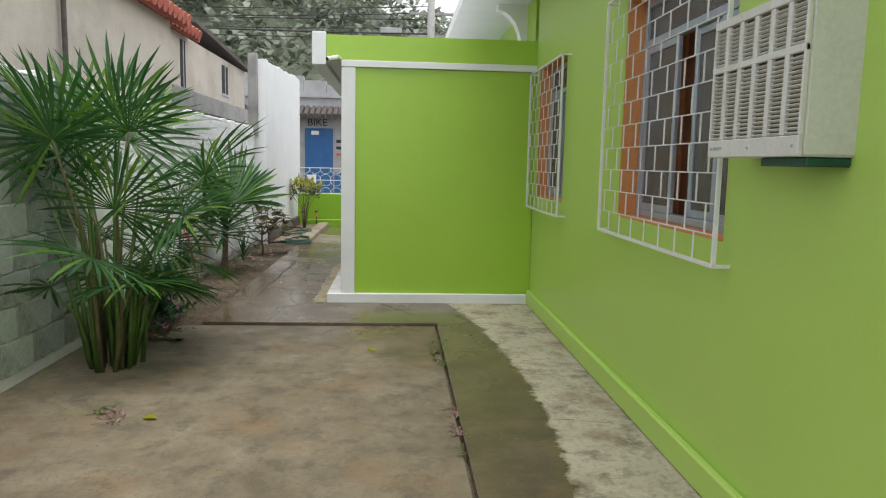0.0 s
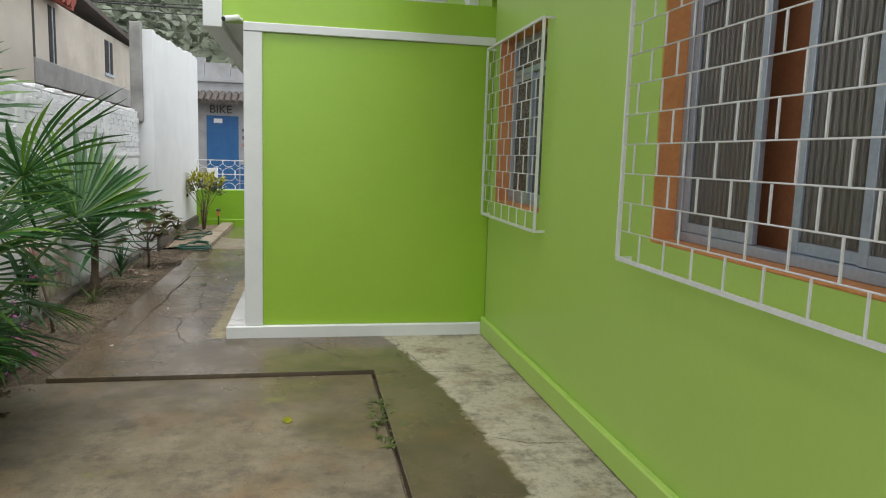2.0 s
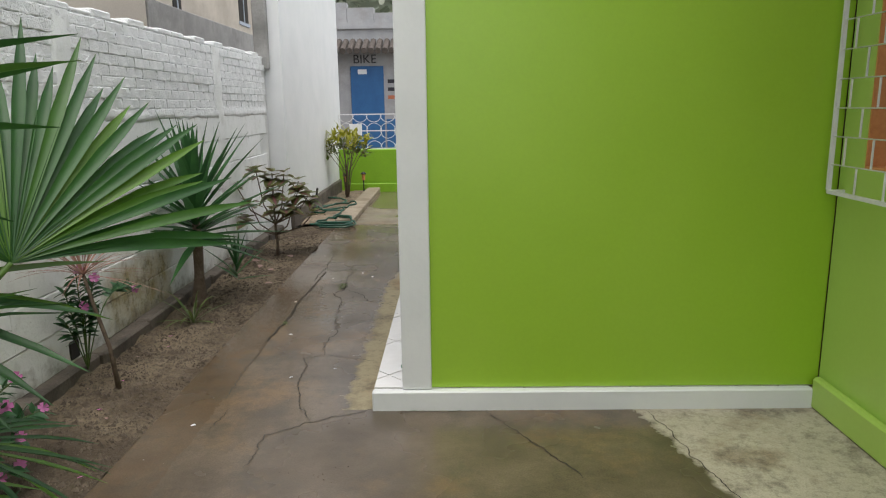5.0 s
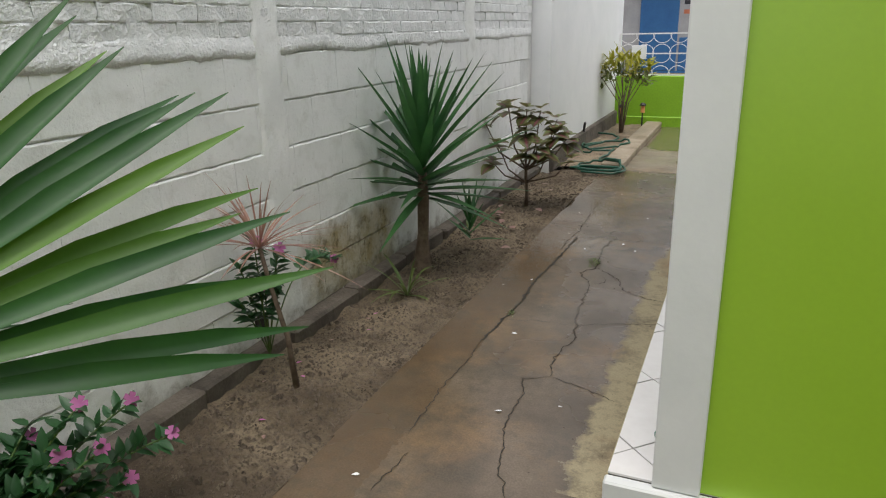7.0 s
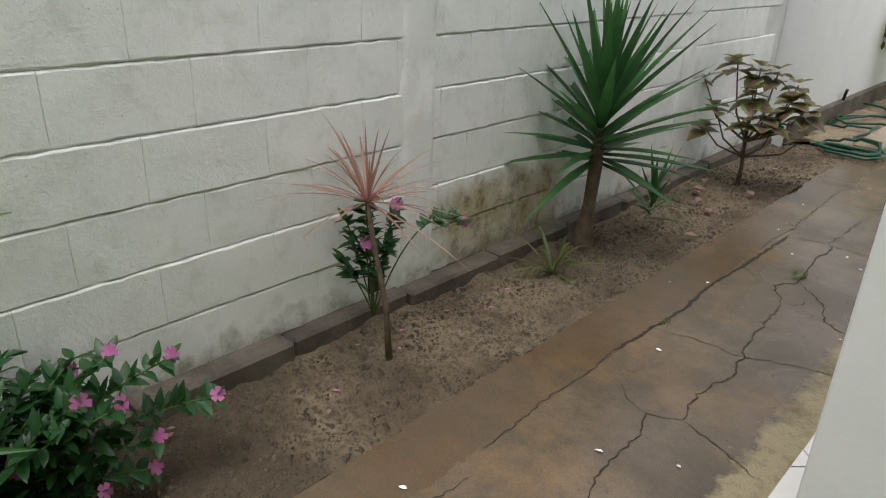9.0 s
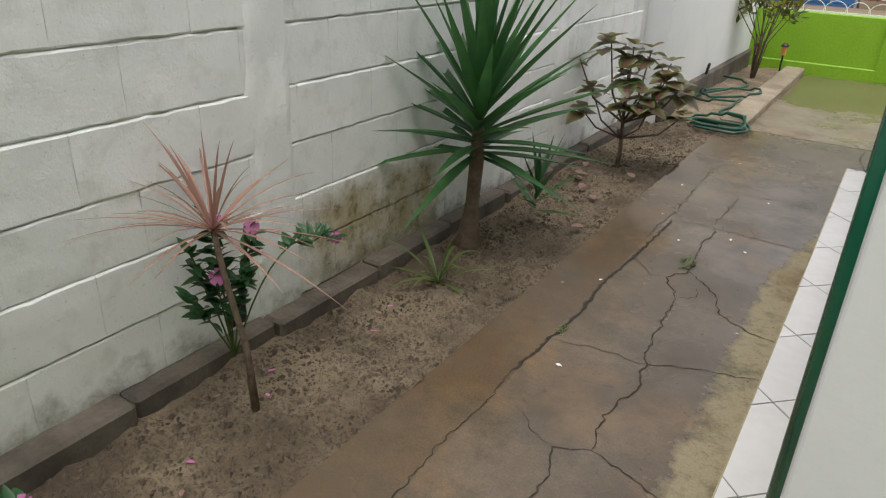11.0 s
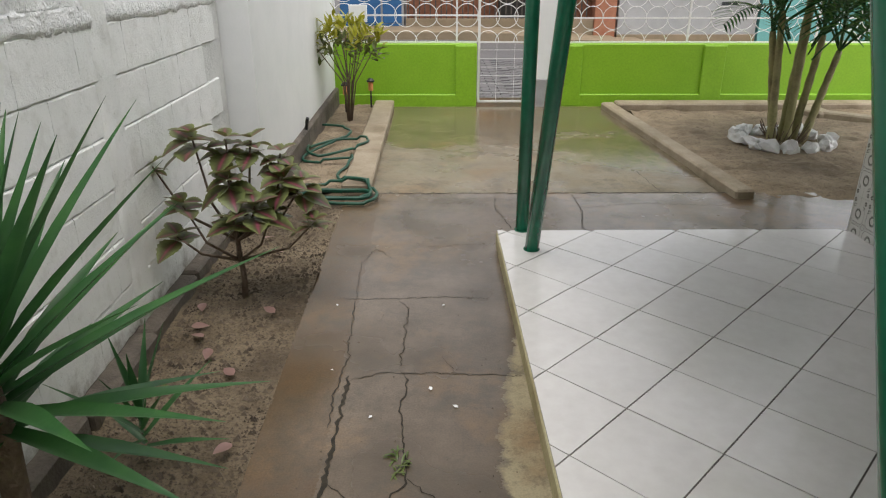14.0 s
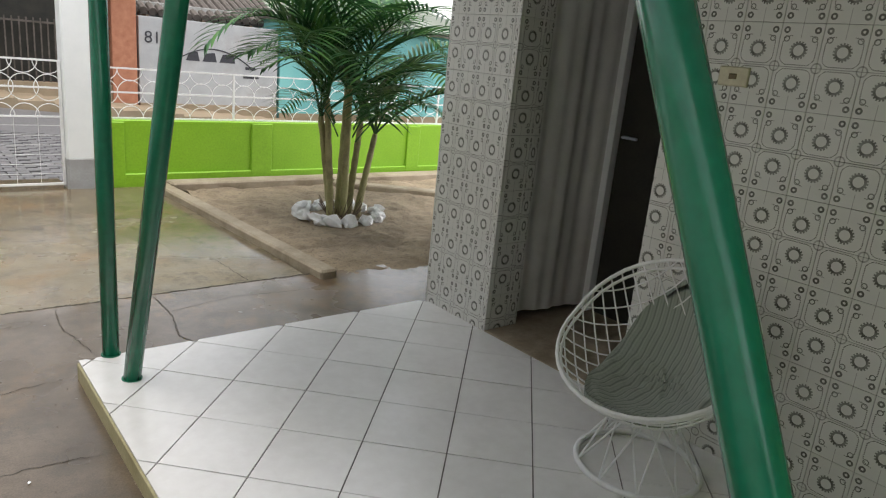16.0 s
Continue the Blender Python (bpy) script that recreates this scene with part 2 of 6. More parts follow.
M_croton_low = leaf_mat("croton_dark_leaf", (0.06, 0.1, 0.02), (0.16, 0.17, 0.04), (0.25, 0.2, 0.05))
M_dry = leaf_mat("dry_fallen_leaf", (0.24, 0.14, 0.12), (0.38, 0.24, 0.22), (0.45, 0.27, 0.27))
M_weed = leaf_mat("weed_leaf", (0.08, 0.14, 0.03), (0.16, 0.2, 0.06), (0.25, 0.2, 0.08))
# hill greens lightened and greyed: the distance haze is painted into the leaf colour
M_far = leaf_mat("hazed_hill_foliage", (0.13, 0.16, 0.11), (0.19, 0.22, 0.16), (0.23, 0.26, 0.19))


def coleus_mat():
    """Leaf with a dark red heart and a yellow-green rim, laid out on the leaf's own UV."""
    m = leaf_mat("coleus_leaf", (0.16, 0.15, 0.05), (0.22, 0.2, 0.07))
    nt, n, l, p = nodes_of(m)
    uv = n.new("ShaderNodeUVMap")
    sep = n.new("ShaderNodeSeparateXYZ")
    l.new(uv.outputs[0], sep.inputs[0])
    off = math_node(nt, "ABSOLUTE", math_node(nt, "SUBTRACT", sep.outputs[0], 0.5))
    d = math_node(nt, "ADD", math_node(nt, "MULTIPLY", off, 1.6), math_node(nt, "MULTIPLY", noise_node(nt, 60), 0.25))
    col = ramp(nt, d, [(0.16, (0.26, 0.06, 0.1)), (0.28, (0.11, 0.07, 0.05)), (0.42, (0.09, 0.105, 0.045)), (0.75, (0.19, 0.23, 0.085))])
    l.new(col, p.inputs["Base Color"])
    return m


M_coleus = coleus_mat()


def ground_mats():
    """Concrete that is damp in places: darker and glossy where wet, pale where dry."""
    made = []
    for name, dry1, dry2, wet1, wet2 in (
        ("damp_path_concrete", (0.42, 0.38, 0.29), (0.52, 0.47, 0.37), (0.08, 0.06, 0.04), (0.165, 0.126, 0.088)),
        ("old_patio_concrete", (0.125, 0.1, 0.062), (0.25, 0.21, 0.145), (0.085, 0.064, 0.036), (0.15, 0.115, 0.066)),
        ("front_slab_concrete", (0.24, 0.2, 0.135), (0.31, 0.265, 0.19), (0.12, 0.1, 0.062), (0.19, 0.155, 0.1)),
    ):
        m = bpy.data.materials.new(name)
        nt, n, l, p = nodes_of(m)
        tc = n.new("ShaderNodeTexCoord")
        sep = n.new("ShaderNodeSeparateXYZ")
        l.new(tc.outputs["Object"], sep.inputs[0])
        x, y = sep.outputs[0], sep.outputs[1]
        wob = math_node(nt, "MULTIPLY_ADD", noise_node(nt, 9, 5, 0.7), 0.18, -0.09)
        if name == "damp_path_concrete":
            # damp swings from the path round the house corner and along the strip
            north = math_node(nt, "SUBTRACT", math_node(nt, "ADD", math_node(nt, "MULTIPLY_ADD", math_node(nt, "GREATER_THAN", y, 10.8), 9.0, -0.33), math_node(nt, "MULTIPLY", math_node(nt, "MAXIMUM", math_node(nt, "SUBTRACT", y, 9.2), 0), 0.18)), x)
            dy = math_node(nt, "SUBTRACT", y, 4.3)
            south = math_node(nt, "SUBTRACT", math_node(nt, "SUBTRACT", 1.27, math_node(nt, "MULTIPLY", math_node(nt, "MULTIPLY", dy, dy), 0.045)), x)
            pick = math_node(nt, "GREATER_THAN", y, 7.0)
            edge = math_node(nt, "ADD", math_node(nt, "MULTIPLY", north, pick), math_node(nt, "MULTIPLY", south, math_node(nt, "SUBTRACT", 1, pick)))
            wet = ramp(nt, math_node(nt, "MULTIPLY_ADD", math_node(nt, "ADD", edge, wob), 8, 0.5), [(0.35, (0, 0, 0)), (0.6, (1, 1, 1))])
            pool = 0.36
        elif name == "old_patio_concrete":
            wet = ramp(nt, math_node(nt, "ADD", noise_node(nt, 1.1, 6, 0.65), math_node(nt, "MULTIPLY", math_node(nt, "SUBTRACT", y, 5.4), 0.16)), [(0.42, (0, 0, 0)), (0.62, (0.8, 0.8, 0.8))])
            pool = 0.5
        else:
            wet = ramp(nt, math_node(nt, "ADD", noise_node(nt, 0.9, 5, 0.6), math_node(nt, "MULTIPLY", math_node(nt, "SUBTRACT", y, 13.0), 0.12)), [(0.3, (0.25, 0.25, 0.25)), (0.5, (1, 1, 1))])
            pool = 0.16
        mott = ramp(nt, noise_node(nt, 2.6, 7, 0.68), [(0.32, (0, 0, 0)), (0.68, (1, 1, 1))])
        dry = mix(nt, mott, dry1, dry2)
        if name == "damp_path_concrete":
            dry = mix(nt, math_node(nt, "MULTIPLY", pick, 0.8), dry, (0.3, 0.255, 0.15))
        col = mix(nt, wet, dry, mix(nt, mott, wet1, wet2))
        rust = ramp(nt, noise_node(nt, 1.7, 5, 0.7), [(0.52, (0, 0, 0)), (0.68, (0.75, 0.75, 0.75))])
        col = mix(nt, rust, col, (0.21, 0.135, 0.07))
        if name == "damp_path_concrete":
            # rusty run along the soil side of the path
            band = math_node(nt, "MULTIPLY", math_node(nt, "LESS_THAN", math_node(nt, "ADD", x, math_node(nt, "MULTIPLY", wob, 0.5)), -0.9), ramp(nt, noise_node(nt, 2.2, 5), [(0.3, (0.15, 0.15, 0.15)), (0.6, (0.75, 0.75, 0.75))]))
            col = mix(nt, band, col, (0.105, 0.067, 0.036))
        dark = ramp(nt, noise_node(nt, 4.5, 8, 0.75), [(0.5, (0, 0, 0)), (0.64, (0.7, 0.7, 0.7))])
        col = mix(nt, dark, col, (0.085, 0.07, 0.05))
        scuff = ramp(nt, noise_node(nt, 26, 5, 0.75), [(0.5, (0, 0, 0)), (0.7, (0.5, 0.5, 0.5))])
        col = mix(nt, scuff, col, (0.1, 0.08, 0.055))
        if name == "old_patio_concrete":
            moss = ramp(nt, noise_node(nt, 2.1, 3, 0.5, stretch=(1, 1.3, 1)), [(0.66, (0, 0, 0)), (0.76, (0.7, 0.7, 0.7))])
            col = mix(nt, moss, col, (0.22, 0.23, 0.05))
        grit = noise_node(nt, 140, 2)
        col = mix(nt, 0.3, col, ramp(nt, grit, [(0.3, (0.3, 0.3, 0.3)), (0.7, (0.7, 0.7, 0.7))]), "OVERLAY")
        l.new(col, p.inputs["Base Color"])
        rgh = mix(nt, wet, (0.85, 0.85, 0.85), mix(nt, ramp(nt, noise_node(nt, 1.3, 4), [(0.35, (0, 0, 0)), (0.65, (1, 1, 1))]), (pool, pool, pool), (0.07, 0.07, 0.07)))
        l.new(rgh, p.inputs["Roughness"])
        h = math_node(nt, "ADD", math_node(nt, "MULTIPLY", grit, 0.5), noise_node(nt, 7, 6))
        bump(nt, p, h, 0.12 if name != "old_patio_concrete" else 0.4, 0.008)
        made.append(m)
    return made


M_path, M_patio, M_front = ground_mats()
M_sand = mat("damp_sandy_soil", (0.1, 0.076, 0.048), (0.225, 0.177, 0.12), 3, 0.9, bumps=1.0, fine=70, stain=(0.055, 0.038, 0.024), speck=(0.036, 0.026, 0.018), grain=0.45)


def damp_patch(m, y_edge):
    """Soil that was watered: darker in a ragged patch up to y_edge."""
    nt, n, l, p = nodes_of(m)
    old = p.inputs["Base Color"].links[0].from_socket
    geo = n.new("ShaderNodeNewGeometry")
    sep = n.new("ShaderNodeSeparateXYZ")
    l.new(geo.outputs["Position"], sep.inputs[0])
    edge = math_node(nt, "SUBTRACT", y_edge, math_node(nt, "ADD", sep.outputs[1], math_node(nt, "MULTIPLY_ADD", noise_node(nt, 3.5, 6, 0.7), 1.6, -0.8)))
    mask = ramp(nt, math_node(nt, "ADD", edge, 0.5), [(0.3, (0, 0, 0)), (0.7, (0.75, 0.75, 0.75))])
    l.new(mix(nt, mask, old, (0.05, 0.035, 0.023)), p.inputs["Base Color"])


M_bed = M_sand.copy()
M_bed.name = "watered_sandy_soil"
damp_patch(M_bed, 6.85)
M_sand_dry = mat("drier_sandy_soil", (0.23, 0.18, 0.12), (0.38, 0.3, 0.21), 4, 0.9, bumps=1.0, fine=70, stain=(0.14, 0.1, 0.065), speck=(0.08, 0.06, 0.04))
M_crack = mat("dark_crack", (0.02, 0.018, 0.014), (0.05, 0.042, 0.03), 20, 0.95)


def glass_mat():
    m = bpy.data.materials.new("fluted_glass")
    nt, n, l, p = nodes_of(m)
    p.inputs["Base Color"].default_value = (0.42, 0.4, 0.36, 1)
    p.inputs["Transmission Weight"].default_value = 0.75
    p.inputs["Roughness"].default_value = 0.25
    tc = n.new("ShaderNodeTexCoord")
    w = n.new("ShaderNodeTexWave")
    w.bands_direction = "Y"
    w.inputs["Scale"].default_value = 11
    l.new(tc.outputs["Object"], w.inputs["Vector"])
    bump(nt, p, w.outputs["Fac"], 0.8, 0.02)
    return m


M_glass = glass_mat()


def cushion_mat():
    m = bpy.data.materials.new("striped_cushion_cloth")
    nt, n, l, p = nodes_of(m)
    tc = n.new("ShaderNodeTexCoord")
    sep = n.new("ShaderNodeSeparateXYZ")
    l.new(tc.outputs["Object"], sep.inputs[0])
    w = math_node(nt, "FRACT", math_node(nt, "MULTIPLY_ADD", sep.outputs[1], 46, math_node(nt, "MULTIPLY", noise_node(nt, 3), 0.5)))
    col = ramp(nt, w, [(0.0, (0.27, 0.3, 0.26)), (0.3, (0.36, 0.39, 0.34)), (0.55, (0.17, 0.19, 0.17)), (0.7, (0.31, 0.34, 0.3))])
    l.new(col, p.inputs["Base Color"])
    p.inputs["Roughness"].default_value = 0.95
    bump(nt, p, noise_node(nt, 14), 0.5, 0.03)
    return m


M_cushion = cushion_mat()


def wall_tile_mat():
    """Glazed tile with a ring, a rounded frame open to one end and small rosettes, drawn in the tile's own coordinates (x across, z up, in tiles)."""
    m = bpy.data.materials.new("patterned_wall_tile")
    nt, n, l, p = nodes_of(m)
    tc = n.new("ShaderNodeTexCoord")
    sep = n.new("ShaderNodeSeparateXYZ")
    l.new(tc.outputs["Object"], sep.inputs[0])
    u = math_node(nt, "DIVIDE", sep.outputs[1], 0.148)
    v = math_node(nt, "DIVIDE", sep.outputs[2], 0.148)

    def ringed(cx, cz, r, w):
        du, dv = math_node(nt, "SUBTRACT", u, cx), math_node(nt, "SUBTRACT", v, cz)
        d = math_node(nt, "SQRT", math_node(nt, "ADD", math_node(nt, "MULTIPLY", du, du), math_node(nt, "MULTIPLY", dv, dv)))
        return math_node(nt, "LESS_THAN", math_node(nt, "ABSOLUTE", math_node(nt, "SUBTRACT", d, r)), w), math_node(nt, "ARCTAN2", dv, du)

    def either(a, b):
        return math_node(nt, "MAXIMUM", a, b)

    # the ring sits near the lower edge: pairs of rings meet where every second row is turned over
    ring, ang = ringed(0, -0.12, 0.15, 0.028)
    teeth, ang = ringed(0, -0.12, 0.185, 0.028)
    teeth = math_node(nt, "MULTIPLY", teeth, math_node(nt, "GREATER_THAN", math_node(nt, "SINE", math_node(nt, "MULTIPLY", ang, 17)), -0.2))
    ink = either(ring, teeth)
    # rounded frame round the ring
    qx = math_node(nt, "MAXIMUM", math_node(nt, "SUBTRACT", math_node(nt, "ABSOLUTE", u), 0.22), 0)
    qz = math_node(nt, "MAXIMUM", math_node(nt, "SUBTRACT", math_node(nt, "ABSOLUTE", math_node(nt, "ADD", v, 0.12)), 0.14), 0)
    rr = math_node(nt, "SQRT", math_node(nt, "ADD", math_node(nt, "MULTIPLY", qx, qx), math_node(nt, "MULTIPLY", qz, qz)))
    fr = math_node(nt, "LESS_THAN", math_node(nt, "ABSOLUTE", math_node(nt, "SUBTRACT", rr, 0.19)), 0.013)
    gap = either(math_node(nt, "GREATER_THAN", math_node(nt, "ABSOLUTE", u), 0.2), math_node(nt, "LESS_THAN", v, 0))
    dash = math_node(nt, "GREATER_THAN", math_node(nt, "SINE", math_node(nt, "MULTIPLY", math_node(nt, "ADD", u, v), 110)), -0.5)
    ink = either(ink, math_node(nt, "MULTIPLY", math_node(nt, "MULTIPLY", fr, gap), dash))
    for cx in (-0.36, 0.36):
        dot, ang = ringed(cx, 0.34, 0.055, 0.024)
        ink = either(ink, dot)
        hook, ang = ringed(cx * 0.92, 0.14, 0.06, 0.012)
        ink = either(ink, hook)
    line = math_node(nt, "MULTIPLY", math_node(nt, "LESS_THAN", math_node(nt, "ABSOLUTE", u), 0.008), math_node(nt, "GREATER_THAN", v, 0.16))
    ink = either(ink, math_node(nt, "MULTIPLY", line, 0.6))
    cor, ang = ringed(-0.5, -0.5, 0.11, 0.018)
    cor2, ang = ringed(0.5, -0.5, 0.11, 0.018)
    ink = either(ink, math_node(nt, "MULTIPLY", either(cor, cor2), 0.6))
    wear = math_node(nt, "MULTIPLY", ink, ramp(nt, noise_node(nt, 30), [(0.25, (0.6, 0.6, 0.6)), (0.6, (0.95, 0.95, 0.95))]))
    base = mix(nt, noise_node(nt, 5), (0.56, 0.555, 0.52), (0.64, 0.635, 0.6))
    l.new(mix(nt, wear, base, (0.07, 0.07, 0.055)), p.inputs["Base Color"])
    p.inputs["Roughness"].default_value = 0.18
    return m


M_walltile = wall_tile_mat()


# ---- building helpers ----
def mesh_of(name, bm, material, smooth=False):
    me = bpy.data.meshes.new(name)
    bm.normal_update()
    bm.to_mesh(me)
    bm.free()
    for m in material if isinstance(material, (list, tuple)) else [material]:
        me.materials.append(m)
    if smooth:
        for poly in me.polygons:
            poly.use_smooth = True
    return me


def part(name, bm, material, parent=None, label="", smooth=False):
    ob = new(name, mesh_of(name, bm, material, smooth))
    ob.parent = parent
    return tagged(ob, label)


def thing(name, label, category, at=(0, 0, 0), group="", kind=""):
    ob = new(name)
    ob.location = at
    ob.empty_display_size = 0.1
    return tagged(ob, label, category, group, kind)


def solid(name, bm, material, label, category, kind="", group="", smooth=False):
    return tagged(part(name, bm, material, None, "", smooth), label, category, group, kind)


def placed(name, mesh, parent, m):
    ob = new(name, mesh)
    ob.parent = parent
    ob.matrix_basis = m
    return ob


def box(bm, lo, hi, bevel=0.0, m=None):
    r = bmesh.ops.create_cube(bm, size=1)
    vs = r["verts"]
    c = [(a + b) / 2 for a, b in zip(lo, hi)]
    s = [b - a for a, b in zip(lo, hi)]
    for v in vs:
        v.co = Vector([v.co[i] * s[i] + c[i] for i in range(3)])
    if bevel:
        es = list({e for v in vs for e in v.link_edges})
        r = bmesh.ops.bevel(bm, geom=es, offset=bevel, segments=1, affect="EDGES")
        vs = list({v for f in r["faces"] for v in f.verts} | {v for v in vs if v.is_valid})
    if m is not None:
        for v in vs:
            v.co = m @ v.co
    return bm


def boxed(lo, hi, bevel=0.0):
    return box(bmesh.new(), lo, hi, bevel)


def tube(bm, pts, radii, n=8, cap=True):
    pts = [Vector(p) for p in pts]
    if not isinstance(radii, (list, tuple)):
        radii = [radii] * len(pts)
    rings, side = [], None
    for i, p in enumerate(pts):
        d = (pts[min(i + 1, len(pts) - 1)] - pts[max(i - 1, 0)]).normalized()
        if side is None:
            side = d.cross(Vector((0, 0, 1)) if abs(d.z) < 0.9 else Vector((1, 0, 0))).normalized()
        side = (side - d * side.dot(d)).normalized()
        up = d.cross(side)
        rings.append([bm.verts.new(p + radii[i] * (math.cos(a) * side + math.sin(a) * up)) for a in (2 * math.pi * k / n for k in range(n))])
    for r0, r1 in zip(rings, rings[1:]):
        for k in range(n):
            bm.faces.new((r0[k], r0[(k + 1) % n], r1[(k + 1) % n], r1[k]))
    if cap:
        bm.faces.new(rings[0][::-1])
        bm.faces.new(rings[-1])
    return bm


def arc_pts(c, r, a0, a1, n, ax=(1, 0, 0), ay=(0, 0, 1)):
    c, ax, ay = Vector(c), Vector(ax), Vector(ay)
    return [c + r * (math.cos(a) * ax + math.sin(a) * ay) for a in (radians(a0 + (a1 - a0) * i / n) for i in range(n + 1))]


def blade(bm, base, way, face, length, width, droop=0.2, segs=5, fold=0.25, shape=None):
    """A pointed leaf that starts at base, runs along way with its upper side towards face, and droops; folded along its middle."""
    base, way, face = Vector(base), Vector(way).normalized(), Vector(face)
    side = way.cross(face).normalized()
    up = side.cross(way).normalized()
    rows = []
    for i in range(segs + 1):
        s = i / segs
        w = width * (shape(s) if shape else (0.35 + 1.6 * s if s < 0.4 else (1 - s) / 0.6) ** 0.8) / 2
        c = base + way * length * s + Vector((0, 0, -1)) * droop * length * s * s
        w = max(w, 0.0006)
        rows.append([bm.verts.new(c - side * w + up * w * fold), bm.verts.new(c), bm.verts.new(c + side * w + up * w * fold)])
    uv = bm.loops.layers.uv.verify()
    for i, (r0, r1) in enumerate(zip(rows, rows[1:])):
        for k in (0, 1):
            f = bm.faces.new((r0[k], r0[k + 1], r1[k + 1], r1[k]))
            f.smooth = True
            for lp, (uu, vv) in zip(f.loops, ((k / 2, i / segs), ((k + 1) / 2, i / segs), ((k + 1) / 2, (i + 1) / segs), (k / 2, (i + 1) / segs))):
                lp[uv].uv = (uu, vv)
    return bm


def oval(s):
    return max(0.02, math.sin(math.pi * min(1, s ** 0.75))) ** 0.9


def jitter_grid(bm, x0, x1, y0, y1, nx, ny, zf):
    vs = [[bm.verts.new((x0 + (x1 - x0) * i / nx, y0 + (y1 - y0) * j / ny, zf(x0 + (x1 - x0) * i / nx, y0 + (y1 - y0) * j / ny))) for i in range(nx + 1)] for j in range(ny + 1)]
    for j in range(ny):
        for i in range(nx):
            bm.faces.new((vs[j][i], vs[j][i + 1], vs[j + 1][i + 1], vs[j + 1][i]))
    return bm


# ---- ground ----
def street_z(x):
    return -0.05 - 0.075 * max(0.0, min(x - 0.3, 12.0))


solid("ground", jitter_grid(bmesh.new(), -260, 260, -60, 400, 52, 46, lambda x, y: -1.3), M_sand, "bare earth reaching to the horizon", "ground", "structure")
solid("yard_base", boxed((-1.9, -3.0, -0.3), (1.74, 15.0, -0.06)), M_sand, "earth under the yard slabs", "ground", "structure")
solid("patio_slab", boxed((-1.9, -3.0, -0.15), (0.785, 6.135, -0.022), 0.006), M_patio, "old stained concrete patio slab with moss", "patio", "structure")
strip = bmesh.new()
box(strip, (0.8, -3.0, -0.15), (1.74, 6.15, 0.0), 0.004)
box(strip, (-1.12, 6.15, -0.15), (1.74, 7.02, 0.0))
box(strip, (-1.13, 7.02, -0.15), (-0.2, 11.86, 0.0))
box(strip, (-0.2, 10.93, -0.15), (6.0, 11.86, 0.0))
solid("path", strip, M_path, "cracked concrete path, wet with a dry pale edge", "path", "structure")
front = boxed((-0.98, 11.875, -0.15), (1.42, 14.98, -0.004), 0.004)
box(front, (-0.08, 14.98, -0.15), (0.56, 15.5, -0.006))
solid("front_slab", front, M_front, "wet concrete slab before the gate", "slab", "structure")


def sand_z(x, y):
    return -0.012 + 0.03 * noise.noise((x * 3, y * 3, 0)) + 0.02 * noise.noise((x * 11, y * 11, 3)) + 0.008 * noise.noise((x * 30, y * 30, 5))


solid("soil_bed", jitter_grid(bmesh.new(), -1.8, -1.125, 5.6, 11.9, 40, 320, sand_z), M_bed, "sandy soil bed along the wall", "soil", "structure", smooth=True)
solid("soil_bed_front", jitter_grid(bmesh.new(), -1.7, -1.15, 11.88, 14.98, 30, 140, lambda x, y: sand_z(x, y) + 0.035), M_sand_dry, "sandy soil in a raised bed", "soil", "structure", smooth=True)
solid("soil_bed_palm", jitter_grid(bmesh.new(), 1.5, 6.5, 11.6, 14.8, 150, 110, lambda x, y: sand_z(x, y) * min(1, (y - 11.6) * 4) - 0.02 + 0.05 * min(1, (y - 11.6) * 4)), M_sand_dry, "raked sandy soil round a palm", "soil", "structure", smooth=True)
kerbs = bmesh.new()
box(kerbs, (-1.17, 11.87, -0.1), (-0.965, 14.98, 0.065), 0.012)
solid("bed_kerb", kerbs, M_cement, "low cement kerb of the raised bed", "kerb", "structure")
kerbs = bmesh.new()
box(kerbs, (-0.068, -1.5, -0.1), (0.068, 1.64, 0.062), 0.015, pose(1.44, 13.22, 0, 0, 0, 3.5))
box(kerbs, (1.4, 14.6, -0.1), (7.0, 14.82, 0.09), 0.015)
box(kerbs, (3.3, 14.2, -0.09), (3.48, 14.62, 0.075), 0.015)
box(kerbs, (-0.08, -1.4, -0.1), (0.08, 1.4, 0.08), 0.015, pose(4.2, 13.6, 0, 0, 0, 50))
solid("palm_bed_kerb", kerbs, M_cement, "low cement kerb round the palm bed", "kerb", "structure")
k = bmesh.new()
for i in range(16):
    y0 = 5.9 + i * 0.57
    x1 = -1.69 + 0.012 * math.sin(i * 2.3)
    box(k, (-1.8, y0, -0.1), (x1, y0 + 0.562, 0.055 + 0.006 * math.sin(i * 1.7)), 0.012)
solid("wall_foot_kerb", k, M_kerb, "dark stone kerb at the foot of the garden wall", "kerb", "structure")

# street, falling away to the east
solid("road", jitter_grid(bmesh.new(), -40, 60, 15.2, 30, 100, 4, lambda x, y: street_z(x) - 0.012), M_paver, "paved street of grey blocks", "road", "structure")
far_walk = bmesh.new()
for i in range(60):
    x0 = -12 + i * 0.6
    box(far_walk, (x0, 22.6, -1.2), (x0 + 0.6, 24.2, street_z(x0) + 0.14))
solid("pavement", far_walk, M_earthwall, "raised ochre pavement across the street", "pavement", "structure")

